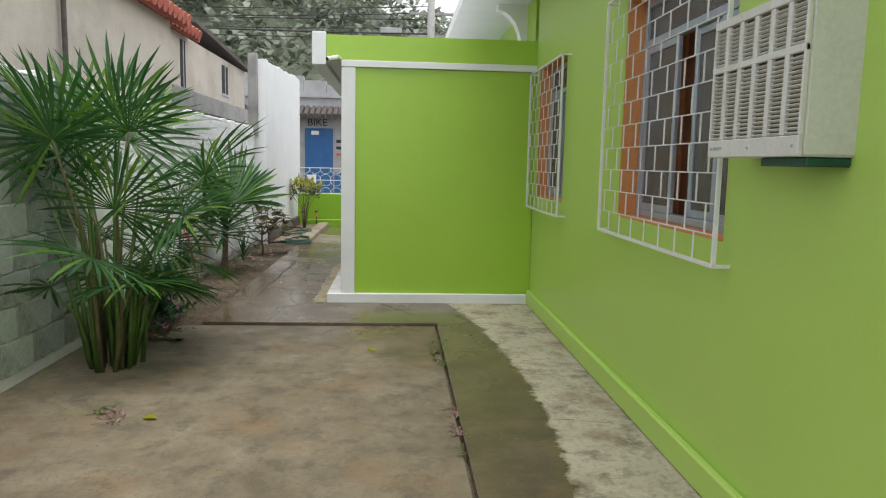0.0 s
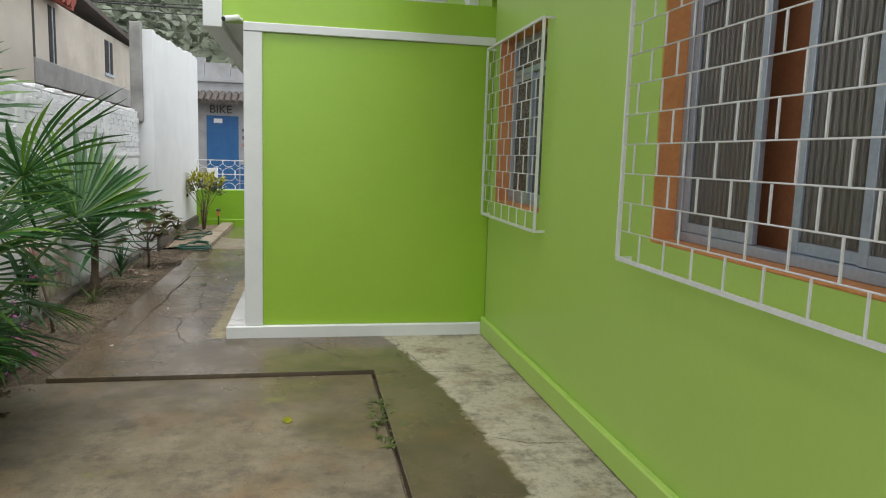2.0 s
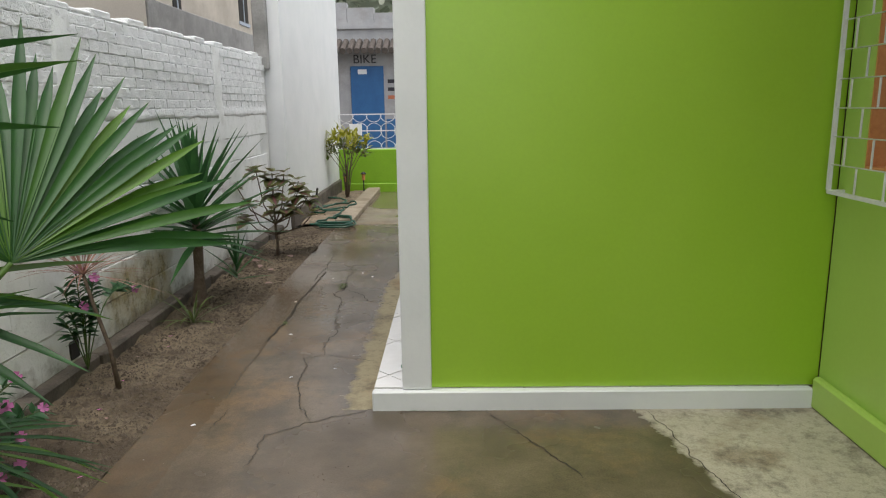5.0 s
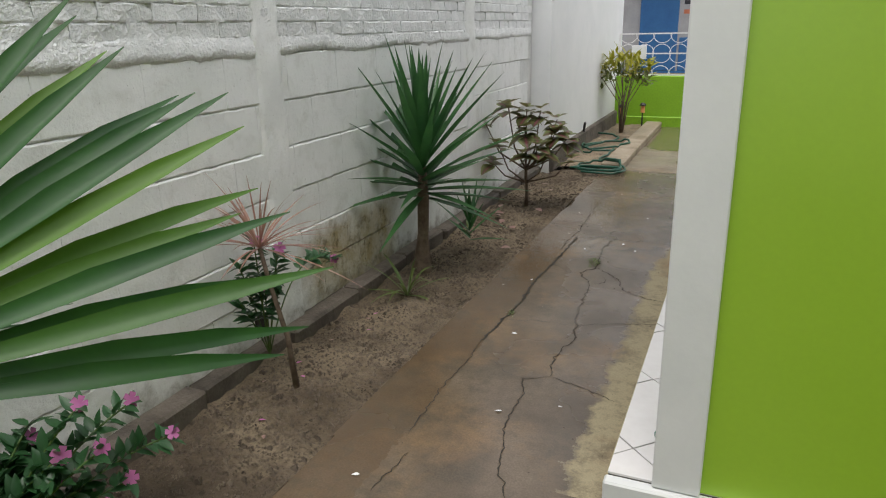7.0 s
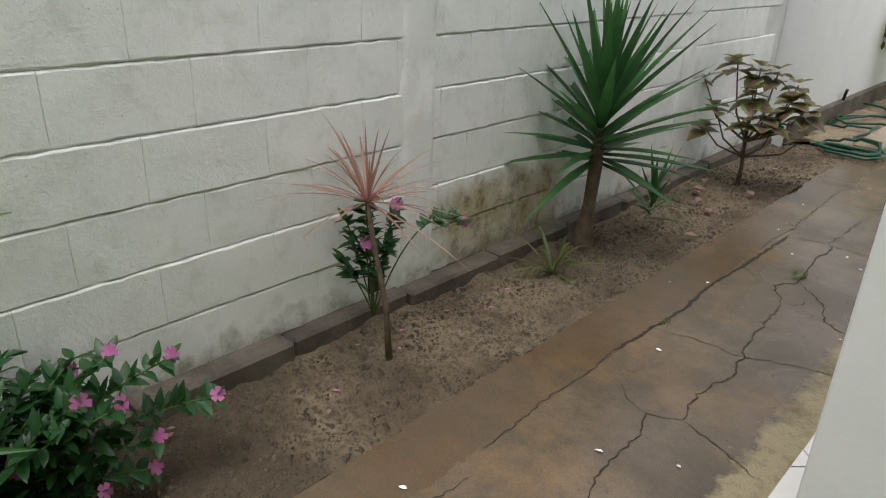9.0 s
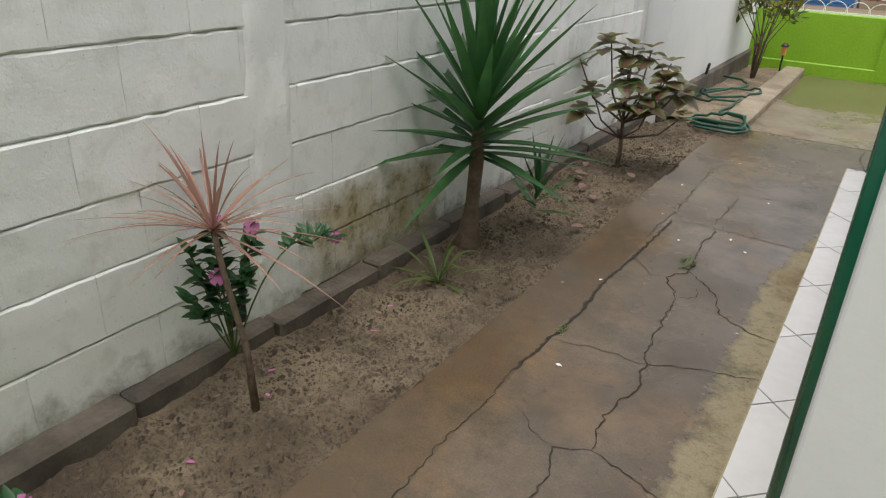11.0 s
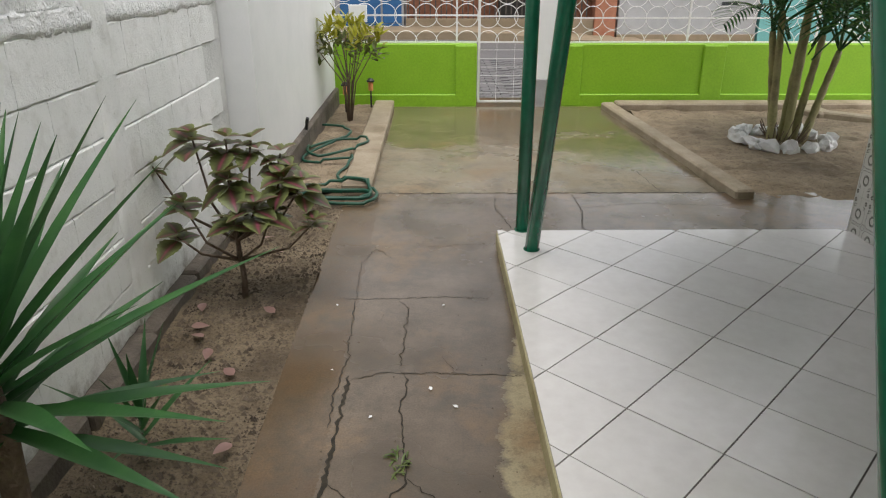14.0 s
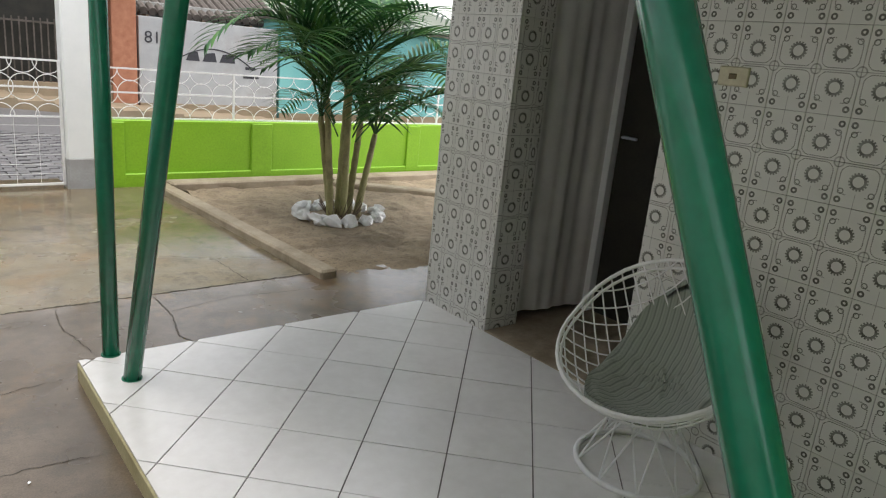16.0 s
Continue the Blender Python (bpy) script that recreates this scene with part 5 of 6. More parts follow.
for xx in (-1.44, -1.2):
    so = thing("solar_light", "small black and amber solar garden light on a stake", "lamp", (xx, 14.55 + (xx + 1.44), 0.04), "solar garden lights")
    part("stake", tube(bmesh.new(), [(0, 0, -0.04), (0, 0, 0.16)], 0.01, 8), M_plastic_black, so)
    part("lantern", tube(bmesh.new(), [(0, 0, 0.16), (0, 0, 0.25)], 0.026, 12), M_orange, so, "amber lantern")
    part("cap", tube(bmesh.new(), [(0, 0, 0.25), (0, 0, 0.262), (0, 0, 0.285)], [0.042, 0.042, 0.02], 12), M_plastic_black, so)


# ---- beyond the garden wall ----
def neighbour_house():
    t = thing("neighbour_house", "beige plastered house with red tiled roof behind the garden wall", "house", (-3.2, 12.0, -0.1))
    part("wall", boxed((-5.0, -9.0, 0.0), (0.0, 0.15, 3.62), 0.01), M_beige, t)
    part("wall", boxed((-5.0, 0.16, 0.0), (-0.45, 7.6, 3.75), 0.01), M_beige, t)
    part("terrace_beam", boxed((-0.44, 0.16, 2.28), (0.02, 6.6, 2.62), 0.01), M_concrete, t, "grey terrace parapet")
    part("lower_wall", boxed((-0.44, 0.16, 0.0), (-0.02, 6.6, 2.27), 0.01), M_beige, t)
    for k in range(5):
        v = bmesh.new()
        for j in range(3):
            box(v, (-0.02, 1.0 + k * 1.1, 1.98 + j * 0.07), (0.004, 1.75 + k * 1.1, 2.02 + j * 0.07))
        part("vent", v, M_dark, t, "dark slotted vent blocks")
    for y0, z0, w, h in ((0.75, 2.75, 0.75, 0.85), (2.1, 2.75, 0.3, 0.9), (5.2, 2.95, 0.55, 0.65)):
        win = part("window", boxed((-0.452, y0, z0), (-0.44, y0 + w, z0 + h)), M_dark, t)
        part("frame", boxed((-0.45, y0 - 0.04, z0 - 0.06), (-0.42, y0 + w + 0.04, z0), 0.004), M_alu, win)
        part("frame", boxed((-0.45, y0 + w / 2 - 0.015, z0), (-0.43, y0 + w / 2 + 0.015, z0 + h)), M_alu, win)
    for k, (y0, y1, z) in enumerate(((-9.0, 0.3, 3.63), (0.3, 2.7, 3.78))):
        r = bmesh.new()
        n = int((y1 - y0) / 0.22)
        for j in range(n):
            yy = y0 + 0.22 * (j + 0.5)
            tube(r, [(0.3 - 0.45 * k, yy, z - 0.02), (-2.6, yy, z + 0.75)], 0.1, 8)
        part("roof", r, M_roof, t, "red clay tile roof")
        part("fascia", boxed((0.14 - 0.45 * k, y0, z - 0.1), (0.2 - 0.45 * k, y1, z)), M_roof, t)
    g = bmesh.new()
    a = [g.verts.new(p) for p in ((-0.3, 2.7, 4.05), (-0.3, 7.9, 3.72), (-3.2, 7.9, 4.6), (-3.2, 2.7, 5.0))]
    g.faces.new(a)
    r = bmesh.ops.extrude_face_region(g, geom=g.faces[:])
    for v in r["geom"]:
        if isinstance(v, bmesh.types.BMVert):
            v.co.z += 0.09
    bmesh.ops.recalc_face_normals(g, faces=g.faces)
    part("roof", g, M_oldroof, t, "dark weathered roof slope")
    part("downpipe", tube(bmesh.new(), [(0.06, -3.6, 1.2), (0.06, -3.6, 3.9)], 0.03, 8), M_oldroof, t, "dark downpipe")
    part("water_tank", boxed((-2.2, -0.6, 4.0), (-1.3, 0.3, 4.75), 0.03), M_white, t, "white water tank")


neighbour_house()


def text_part(body, size, at, material, parent, name="lettering"):
    cu = bpy.data.curves.new(name, "FONT")
    cu.body, cu.size, cu.extrude, cu.align_x = body, size, 0.004, "CENTER"
    tmp = bpy.data.objects.new(name, cu)
    scene.collection.objects.link(tmp)
    me = bpy.data.meshes.new_from_object(tmp.evaluated_get(bpy.context.evaluated_depsgraph_get()))
    bpy.data.objects.remove(tmp)
    me.materials.clear()
    me.materials.append(material)
    ob = new(name, me)
    ob.parent = parent
    ob.matrix_basis = pose(*at, 90, 0, 0)
    return ob


def bike_shop():
    t = thing("bike_shop", "white shop front with blue doors across the street", "shop", (-2.2, 24.2, 0.0))
    part("wall", boxed((-3.5, 0.0, -0.6), (1.0, 3.0, 3.6)), M_facade, t)
    part("door", boxed((-0.46, -0.04, 0.15), (0.47, -0.001, 2.42), 0.01), M_blue, t, "blue painted door")
    part("notice", boxed((-0.25, -0.05, 2.2), (0.0, -0.041, 2.33)), M_white, t, "white notice")
    part("base_panel", boxed((-3.0, -0.03, 0.0), (0.95, -0.0005, 0.14)), M_blue, t)
    part("door", boxed((0.52, -0.035, 0.15), (0.95, -0.001, 0.95), 0.01), M_blue, t, "low blue panel")
    for k in range(24):
        part("awning_tile", tube(bmesh.new(), [(-3.4 + k * 0.19, -0.75, 2.78), (-3.4 + k * 0.19, 0.1, 3.12)], 0.085, 8), M_oldroof, t)
    text_part("BIKE", 0.34, (-0.05, -0.012, 2.5), M_letter, t)
    for k in range(3):
        part("lettering_bar", boxed((0.58, -0.008, 1.95 - k * 0.22), (0.58 + (0.35, 0.2, 0.32)[k], -0.001, 2.05 - k * 0.22)), M_letter if k < 2 else M_red_letter, t)
    for k in range(6):
        part("parapet_step", boxed((-3.5 + k * 0.75, 0.02, 3.601), (-3.5 + (k + 1) * 0.75 - 0.01, 0.4, 4.55 - k * 0.14)), M_facade, t)
    part("cornice", boxed((-3.5, -0.08, 3.42), (1.0, -0.001, 3.5)), M_facade, t)


bike_shop()


def painted_wall():
    t = thing("painted_wall", "white street wall with a painted car and house number", "wall", (5.4, 24.2, 0.0))
    part("face", boxed((-1.63, 0, -0.9), (1.63, 0.25, 1.75), 0.01), M_facade, t)
    part("foot", boxed((-1.63, -0.03, -0.9), (1.63, -0.001, -0.1), 0.01), M_earthwall, t, "flaking ochre foot")
    text_part("812", 0.36, (-1.25, -0.008, 1.2), M_letter, t, "house_number")
    body = [(-0.9 + 1.9 * s, 0.55 + 0.62 * math.sin(math.pi * min(1, 0.12 + s * 0.8)) ** 0.8) for s in (i / 16 for i in range(17))]
    part("painted_line", tube(bmesh.new(), [(x, -0.004, z) for x, z in body], 0.014, 5), M_letter, t)
    for x0, x1 in ((-0.62, -0.3), (-0.24, 0.1), (0.16, 0.55)):
        q = bmesh.new()
        q.faces.new([q.verts.new(p) for p in ((x0, -0.006, 0.88), (x1, -0.006, 0.88), (x1 - 0.05, -0.006, 1.09), (x0 + 0.08, -0.006, 1.06))])
        part("painted_window", q, M_letter, t)
    part("painted_bumper", boxed((0.75, -0.006, 0.55), (1.15, -0.001, 0.62)), M_letter, t)
    part("painted_lamp", boxed((0.8, -0.006, 0.75), (1.05, -0.001, 0.82)), M_letter, t)


painted_wall()
teal = thing("teal_building", "teal painted street building", "building", (11.0, 24.2, -0.6))
part("wall", boxed((-3.9, 0, 0), (6.0, 3, 2.6)), M_teal, teal)
part("plinth", boxed((-3.9, -0.03, -0.5), (6.0, -0.001, 0.35)), M_earthwall, teal)
part("roof", boxed((-4.0, -0.3, 2.6), (6.1, 3, 2.72)), M_oldroof, teal)
yard = thing("barred_yard", "brick yard front with dark iron bars and gate", "gate", (1.3, 24.2, 0.0))
part("wall", boxed((-2.45, 0.6, -0.6), (2.45, 0.8, 2.9)), M_redbrick, yard)
part("pillar", boxed((1.9, -0.1, -0.6), (2.4, 0.3, 2.4), 0.01), M_redbrick, yard)
part("foot", boxed((-2.45, -0.05, -0.6), (1.9, 0.15, 0.25), 0.01), M_earthwall, yard)
part("dark_gate", boxed((-0.3, 0.2, 0.25), (1.2, 0.25, 2.2)), M_dark, yard)
for k in range(34):
    part("bar", boxed((-2.4 + k * 0.125, 0.03, 0.25), (-2.375 + k * 0.125, 0.055, 1.5)), M_oldroof, yard)
part("rail", boxed((-2.45, 0.02, 1.4), (1.9, 0.065, 1.44)), M_oldroof, yard)
part("roof", boxed((-2.45, -0.5, 2.75), (2.45, 1.5, 2.9)), M_oldroof, yard)


def street_shrub(at, r):
    rnd = random.Random(int(at[0] * 10))
    t = thing("street_shrub", "dense green shrub beside the street wall", "shrub", at)
    part("trunk", tube(bmesh.new(), [(0, 0, -0.3), (0, 0, r)], 0.06, 6), M_bark, t)
    b = bmesh.new()
    for k in range(900):
        d = Vector((rnd.gauss(0, 1), rnd.gauss(0, 1), rnd.gauss(0, 1))).normalized() * r * (0.55 + 0.45 * rnd.random()) * (0.85 + 0.25 * noise.noise(Vector((k * 0.01, 0, 0))))
        p = Vector((0, 0, r)) + d
        blade(b, p, (rnd.uniform(-1, 1), rnd.uniform(-1, 1), rnd.uniform(-0.3, 1)), (0, 0.1, 1), 0.22, 0.07, 0.2, 2)
    part("crown", b, M_areca, t)


street_shrub((9.2, 22.9, -0.6), 0.8)
street_shrub((5.2, 29.5, 0.0), 2.3)
street_shrub((9.5, 30.0, -0.4), 2.6)
street_shrub((13.0, 29.0, -0.6), 2.4)


def back_house():
    """An old house behind the painted street wall: grey plaster under a sagging tiled roof."""
    t = thing("back_house", "old grey house with a dark tiled roof behind the street wall", "house", (5.4, 25.2, 0.0))
    part("wall", boxed((-1.9, 0.3, -0.6), (2.2, 3.0, 2.1), 0.01), M_concrete, t)
    for k in range(22):
        x = -2.05 + k * 0.205
        dip = 0.05 * math.sin(k * 0.5)
        part("roof_tile", tube(bmesh.new(), [(x, 0.0, 1.86 + dip * 0.5), (x, 1.0, 2.25 + dip), (x, 1.9, 2.62)], 0.095, 8), M_oldroof, t)
    part("ridge", tube(bmesh.new(), [(-2.15, 1.92, 2.68), (2.35, 1.92, 2.68)], 0.11, 8), M_oldroof, t)
    for x in (-1.2, 0.1, 1.3):
        part("rafter", boxed((x, -0.05, 1.72), (x + 0.07, 1.0, 1.8)), M_bark, t)


back_house()


# hillside with trees and far houses
def hill_z(x, y):
    return -2 + 33 * math.exp(-((x + 34) / 46) ** 2) * min(1, max(0, (y - 40) / 70)) + 24 * math.exp(-((x - 50) / 70) ** 2) * min(1, max(0, (y - 60) / 110)) + 2.2 * noise.noise((x * 0.06, y * 0.06, 0))


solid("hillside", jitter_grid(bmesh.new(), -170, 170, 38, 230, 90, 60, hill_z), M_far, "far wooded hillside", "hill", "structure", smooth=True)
woods = bmesh.new()
rnd = random.Random(21)
for k in range(420):
    x, y = rnd.uniform(-75, 15), rnd.uniform(50, 112)
    z, r = hill_z(x, y), rnd.uniform(1.6, 3.4)
    for j in range(60):
        d = Vector((rnd.gauss(0, 1), rnd.gauss(0, 1), rnd.gauss(0, 0.9))).normalized() * r * rnd.uniform(0.5, 1)
        blade(woods, Vector((x, y, z + r)) + d, (rnd.uniform(-1, 1), rnd.uniform(-1, 1), rnd.uniform(-0.2, 1)), (0, -0.3, 1), r * 0.42, r * 0.26, 0.25, 2)
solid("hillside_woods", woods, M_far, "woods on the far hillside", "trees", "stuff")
for k in range(7):
    x, y = (-52, -44, -38, -30, -25, -47, -35)[k], 92 + 3 * k
    h = thing("hill_house", "small pale house on the far hillside", "house", (x, y, hill_z(x, y)), "houses on the hill")
    part("wall", boxed((-2.2, -2, -2), (2.2, 2, 3.4)), M_facade, h)
    part("roof", boxed((-2.5, -2.3, 3.4), (2.5, 2.3, 3.8)), M_roof, h)
    part("window", boxed((-1.2, -2.03, 1.2), (-0.2, -2.0, 2.3)), M_dark, h)

pole = thing("utility_pole", "grey concrete utility pole with cables", "utility pole", (1.75, 30.0, -0.5))
part("shaft", tube(bmesh.new(), [(0, 0, 0), (0, 0, 9.5)], [0.2, 0.15], 10), M_concrete, pole, "", True)
for z in (7.0, 7.9):
    part("crossarm", boxed((-0.9, -0.06, z), (0.9, 0.06, z + 0.1)), M_concrete, pole)
part("junction_box", boxed((-2.1, -0.1, 7.05), (-1.2, 0.1, 7.35), 0.03), M_facade, pole)
for k, z in enumerate((6.95, 7.15, 7.4, 7.75, 8.0, 8.25)):
    cable = bmesh.new()
    tube(cable, [(-26 + 27.8 * s, 30.0 - 2 * (k % 2) * (1 - s), z - 0.5 + (0.25 - 0.1 * k) * (1 - s) - 1.6 * s * (1 - s) * (0.5 + 0.12 * k)) for s in (i / 14 for i in range(15))], 0.02 + 0.012 * (k == 1), 5)
    solid("power_cable", cable, M_wire, "dark overhead cable across the street", "cable", group="street cables")


# ---- cracks in the path ----
def crack(points, width, seed):
    rnd = random.Random(seed)
    pts = [Vector((x, y, 0.0016)) for x, y in points]
    fine_pts = []
    for a, b in zip(pts, pts[1:]):
        n = max(2, int((b - a).length / 0.018))
        side = Vector((-(b - a).y, (b - a).x, 0)).normalized()
        for i in range(n):
            fine_pts.append(a.lerp(b, i / n) + side * (rnd.uniform(-0.006, 0.006) + 0.014 * noise.noise((a.x * 9 + i * 0.3, seed, 0))))
    fine_pts.append(pts[-1])
    bm = bmesh.new()
    rows = []
    for i, p in enumerate(fine_pts):
        d = fine_pts[min(i + 1, len(fine_pts) - 1)] - fine_pts[max(i - 1, 0)]
        side = Vector((-d.y, d.x, 0)).normalized()
        w = width * rnd.uniform(0.4, 1.1) * (0.3 + 0.7 * min(1, i / 4, (len(fine_pts) - 1 - i) / 4))
        rows.append((bm.verts.new(p - side * w / 2), bm.verts.new(p + side * w / 2)))
    for a, b in zip(rows, rows[1:]):
        bm.faces.new((a[0], b[0], b[1], a[1]))
    bmesh.ops.recalc_face_normals(bm, faces=bm.faces)
    solid("crack", bm, M_crack, "dark open crack in the concrete path", "crack", "structure")


crack([(-0.89, 7.12), (-0.91, 7.5), (-0.9, 7.72), (-0.91, 7.89)], 0.0054, 1)
crack([(-0.91, 7.89), (-0.88, 8.4), (-0.9, 8.73), (-0.88, 9.04), (-0.87, 9.62)], 0.018, 2)
crack([(-0.91, 9.3), (-0.91, 9.51), (-0.89, 9.73), (-0.91, 10.25)], 0.0061, 3)
crack([(-0.91, 10.25), (-0.92, 10.69), (-0.86, 10.88), (-0.73, 10.7)], 0.0034, 4)
crack([(-0.45, 6.88), (-0.54, 7.07), (-0.6, 7.32), (-0.6, 7.55), (-0.64, 7.64), (-0.54, 7.69)], 0.0061, 5)
crack([(-0.54, 7.69), (-0.57, 7.86), (-0.53, 8.07), (-0.58, 8.32), (-0.61, 8.76)], 0.0068, 6)
crack([(-0.61, 8.76), (-0.7, 8.93), (-0.63, 9.05), (-0.67, 9.41), (-0.64, 9.59), (-0.68, 9.66)], 0.0075, 7)
crack([(-0.68, 9.66), (-0.66, 10.17), (-0.71, 10.27)], 0.0054, 8)
crack([(-0.63, 9.05), (-0.48, 8.89), (-0.43, 8.73), (-0.3, 8.66), (-0.19, 8.64)], 0.0068, 9)
crack([(-0.61, 8.76), (-0.54, 8.82), (-0.56, 8.9)], 0.0048, 10)
crack([(-0.64, 7.64), (-0.72, 7.67), (-0.79, 7.74)], 0.0034, 11)
crack([(-0.54, 7.69), (-0.45, 7.67), (-0.36, 7.63), (-0.27, 7.59)], 0.0054, 12)
crack([(-0.91, 8.16), (-0.73, 8.21), (-0.56, 8.21), (-0.37, 8.3), (-0.2, 8.35)], 0.0041, 13)
crack([(-0.88, 9.04), (-0.76, 8.91), (-0.7, 8.93)], 0.0054, 14)
crack([(-0.88, 9.58), (-0.75, 9.64), (-0.5, 9.63), (-0.21, 9.61)], 0.0054, 15)
crack([(-0.52, 9.76), (-0.46, 9.63)], 0.0041, 16)
crack([(-1.0, 10.27), (-0.71, 10.27), (-0.49, 10.29), (-0.25, 10.26)], 0.0041, 17)
crack([(-0.59, 10.91), (-0.23, 10.95)], 0.0041, 18)
crack([(-0.13, 11.82), (-0.15, 11.57), (-0.08, 11.15)], 0.0061, 19)
crack([(-0.98, 11.7), (-0.55, 11.67), (-0.15, 11.62)], 0.0034, 20)
crack([(0.39, 11.84), (0.4, 11.6), (0.39, 11.44), (0.34, 11.22), (0.42, 10.95)], 0.0068, 21)
crack([(0.38, 11.55), (0.65, 11.61), (0.81, 11.64), (1.4, 11.58)], 0.0041, 22)
crack([(0.95, 12.79), (0.99, 12.3), (1.02, 11.87)], 0.0048, 23)
crack([(-0.62, 6.5), (-0.61, 6.76), (-0.45, 6.88), (-0.2, 7.0)], 0.0054, 24)
crack([(-0.86, 6.8), (-0.84, 7.02)], 0.0054, 25)
crack([(0.81, 6.09), (1.2, 6.07), (1.53, 6.05), (1.67, 5.85)], 0.0048, 26)
crack([(1.25, 5.03), (1.44, 4.92), (1.68, 4.9)], 0.0054, 27)
crack([(0.86, 3.96), (1.36, 3.95), (1.65, 3.87)], 0.0054, 28)
crack([(0.29, 6.98), (0.37, 6.85), (0.63, 6.41)], 0.0068, 29)
crack([(0.99, 6.97), (1.03, 6.77), (1.06, 6.53), (1.16, 6.1)], 0.0048, 30)
crack([(-0.98, 11.868), (0.3, 11.866), (1.6, 11.864)], 0.016, 32)
crack([(0.29, 6.97), (-0.1, 6.975)], 0.0041, 31)


# ---- litter and weeds ----
def fallen(at, size, material, name, label, seed):
    rnd = random.Random(seed)
    bm = bmesh.new()
    blade(bm, (0, 0, 0), (1, 0, 0.1), (0, 0, 1), size, size * 0.55, 0.12, 6, 0.16, oval)
    ob = solid(name, bm, material, label, "leaf", group=name)
    ob.matrix_basis = pose(*at, rnd.uniform(-15, 15), rnd.uniform(-8, 8), rnd.uniform(0, 360))


rnd = random.Random(8)
for k, (x, y) in enumerate(((-1.5, 9.89), (-1.45, 9.8), (-1.58, 9.98), (-1.3, 9.6), (-1.25, 10.1), (-1.6, 10.2), (-1.35, 10.8), (-1.2, 9.2), (-1.5, 11.0))):
    fallen((x, y, 0.02), 0.075, M_dry, "fallen_leaf", "curled dry fallen leaf on the sandy soil", k)
for k in range(14):
    x, y = rnd.uniform(-1.6, -1.2), rnd.uniform(6.0, 8.0)
    fallen((x, y, 0.012), 0.025, M_petal if k % 2 else M_dry, "fallen_petal", "small fallen petal on the soil", k + 40)
for k in range(12):
    fallen((rnd.uniform(-1.05, -0.2), rnd.uniform(6.6, 10.6), 0.004), rnd.uniform(0.012, 0.026), M_stone, "fallen_petal", "small pale petal fallen on the wet path", k + 90)
fallen((0.28, 5.35, -0.018), 0.09, M_croton, "fallen_leaf", "yellow-green fallen leaf on the patio", 77)
fallen((-0.85, 4.05, -0.015), 0.09, M_croton, "fallen_leaf", "yellow fallen leaf on the patio", 78)


def weed(at, n, size, material, seed):
    rnd = random.Random(seed)
    t = thing("weed", "small straggly weed growing from a joint", "weed", at, "weeds in the joints")
    for k in range(n):
        az = rnd.uniform(0, 6.28)
        for j in range(4):
            b = bmesh.new()
            blade(b, (rnd.uniform(-0.5, 0.5) * size, rnd.uniform(-1, 1) * size, 0.0), (math.cos(az + j), math.sin(az + j), rnd.uniform(0.2, 1.2)), (0, 0.1, 1), size * rnd.uniform(0.4, 1.0), size * 0.14, 0.4, 3, 0.3, oval)
            part("sprig", b, material, t)


for k, (x, y, s, m) in enumerate(((0.78, 5.55, 0.09, M_weed), (0.78, 5.3, 0.11, M_weed), (0.77, 5.05, 0.08, M_weed), (0.78, 4.1, 0.07, M_dry), (0.78, 3.85, 0.08, M_dry), (0.79, 3.6, 0.06, M_weed), (-0.66, 9.13, 0.06, M_weed), (-0.88, 8.25, 0.03, M_weed), (-1.0, 4.05, 0.09, M_dry), (-1.1, 4.15, 0.07, M_weed))):
    weed((x, y, -0.02 if y < 6 and x < 0.8 else 0.0), 7, s, m, k)
grit = bmesh.new()
rnd = random.Random(31)
for k in range(15000):
    if k < 700:
        x, y, z = rnd.uniform(-1.9, 0.78), rnd.uniform(2.0, 6.1), -0.021
    elif k < 950:
        x, y, z = rnd.uniform(-1.1, -0.2), rnd.uniform(6.2, 11.5), 0.001
    else:
        x, y = rnd.uniform(-1.67, -1.13), rnd.uniform(5.8, 11.8)
        z = sand_z(x, y)
    s = rnd.uniform(0.002, 0.0065) * (1 if k < 950 else 2.3 if rnd.random() < 0.14 else 1) * (0.55 if k < 950 else 1)
    a = [grit.verts.new((x + s * dx, y + s * dy, z + dz * s)) for dx, dy, dz in ((-1, -0.6, 0), (1, -0.7, 0), (0.1, 1, 0), (0.1, 0, 1.1))]
    for f in ((0, 1, 3), (1, 2, 3), (2, 0, 3)):
        grit.faces.new([a[i] for i in f])
solid("pebbles", grit, mat("mixed_grit", (0.035, 0.026, 0.018), (0.2, 0.16, 0.12), 9, 0.9, bumps=0), "scattered grit and crumbs on the ground", "gravel", "stuff")


solid("drain_hole", boxed((XG - 0.02, 7.44, 0.06), (XG + 0.004, 7.54, 0.17), 0.012), M_dark, "dark drain hole at the foot of the garden wall", "drain", "structure")


# ---- street pavers ----
pv, pf = [], []
for j in range(36):
    for i in range(60):
        x0, y0 = -3.0 + i * 0.22 + (0.11 if j % 2 else 0), 15.25 + j * 0.115
        z = street_z(x0) + 0.006 * noise.noise((x0 * 7, y0 * 7, 0))
        b = len(pv)
        pv += [(x0 + 0.006, y0 + 0.006, z), (x0 + 0.208, y0 + 0.006, z - 0.006 * (x0 > 0.3)), (x0 + 0.208, y0 + 0.106, z - 0.006 * (x0 > 0.3)), (x0 + 0.006, y0 + 0.106, z)]
        pv += [(p[0], p[1], p[2] - 0.03) for p in pv[b:b + 4]]
        pf += [(b, b + 1, b + 2, b + 3)] + [(b + k, b + 4 + k, b + 4 + (k + 1) % 4, b + (k + 1) % 4) for k in range(4)]
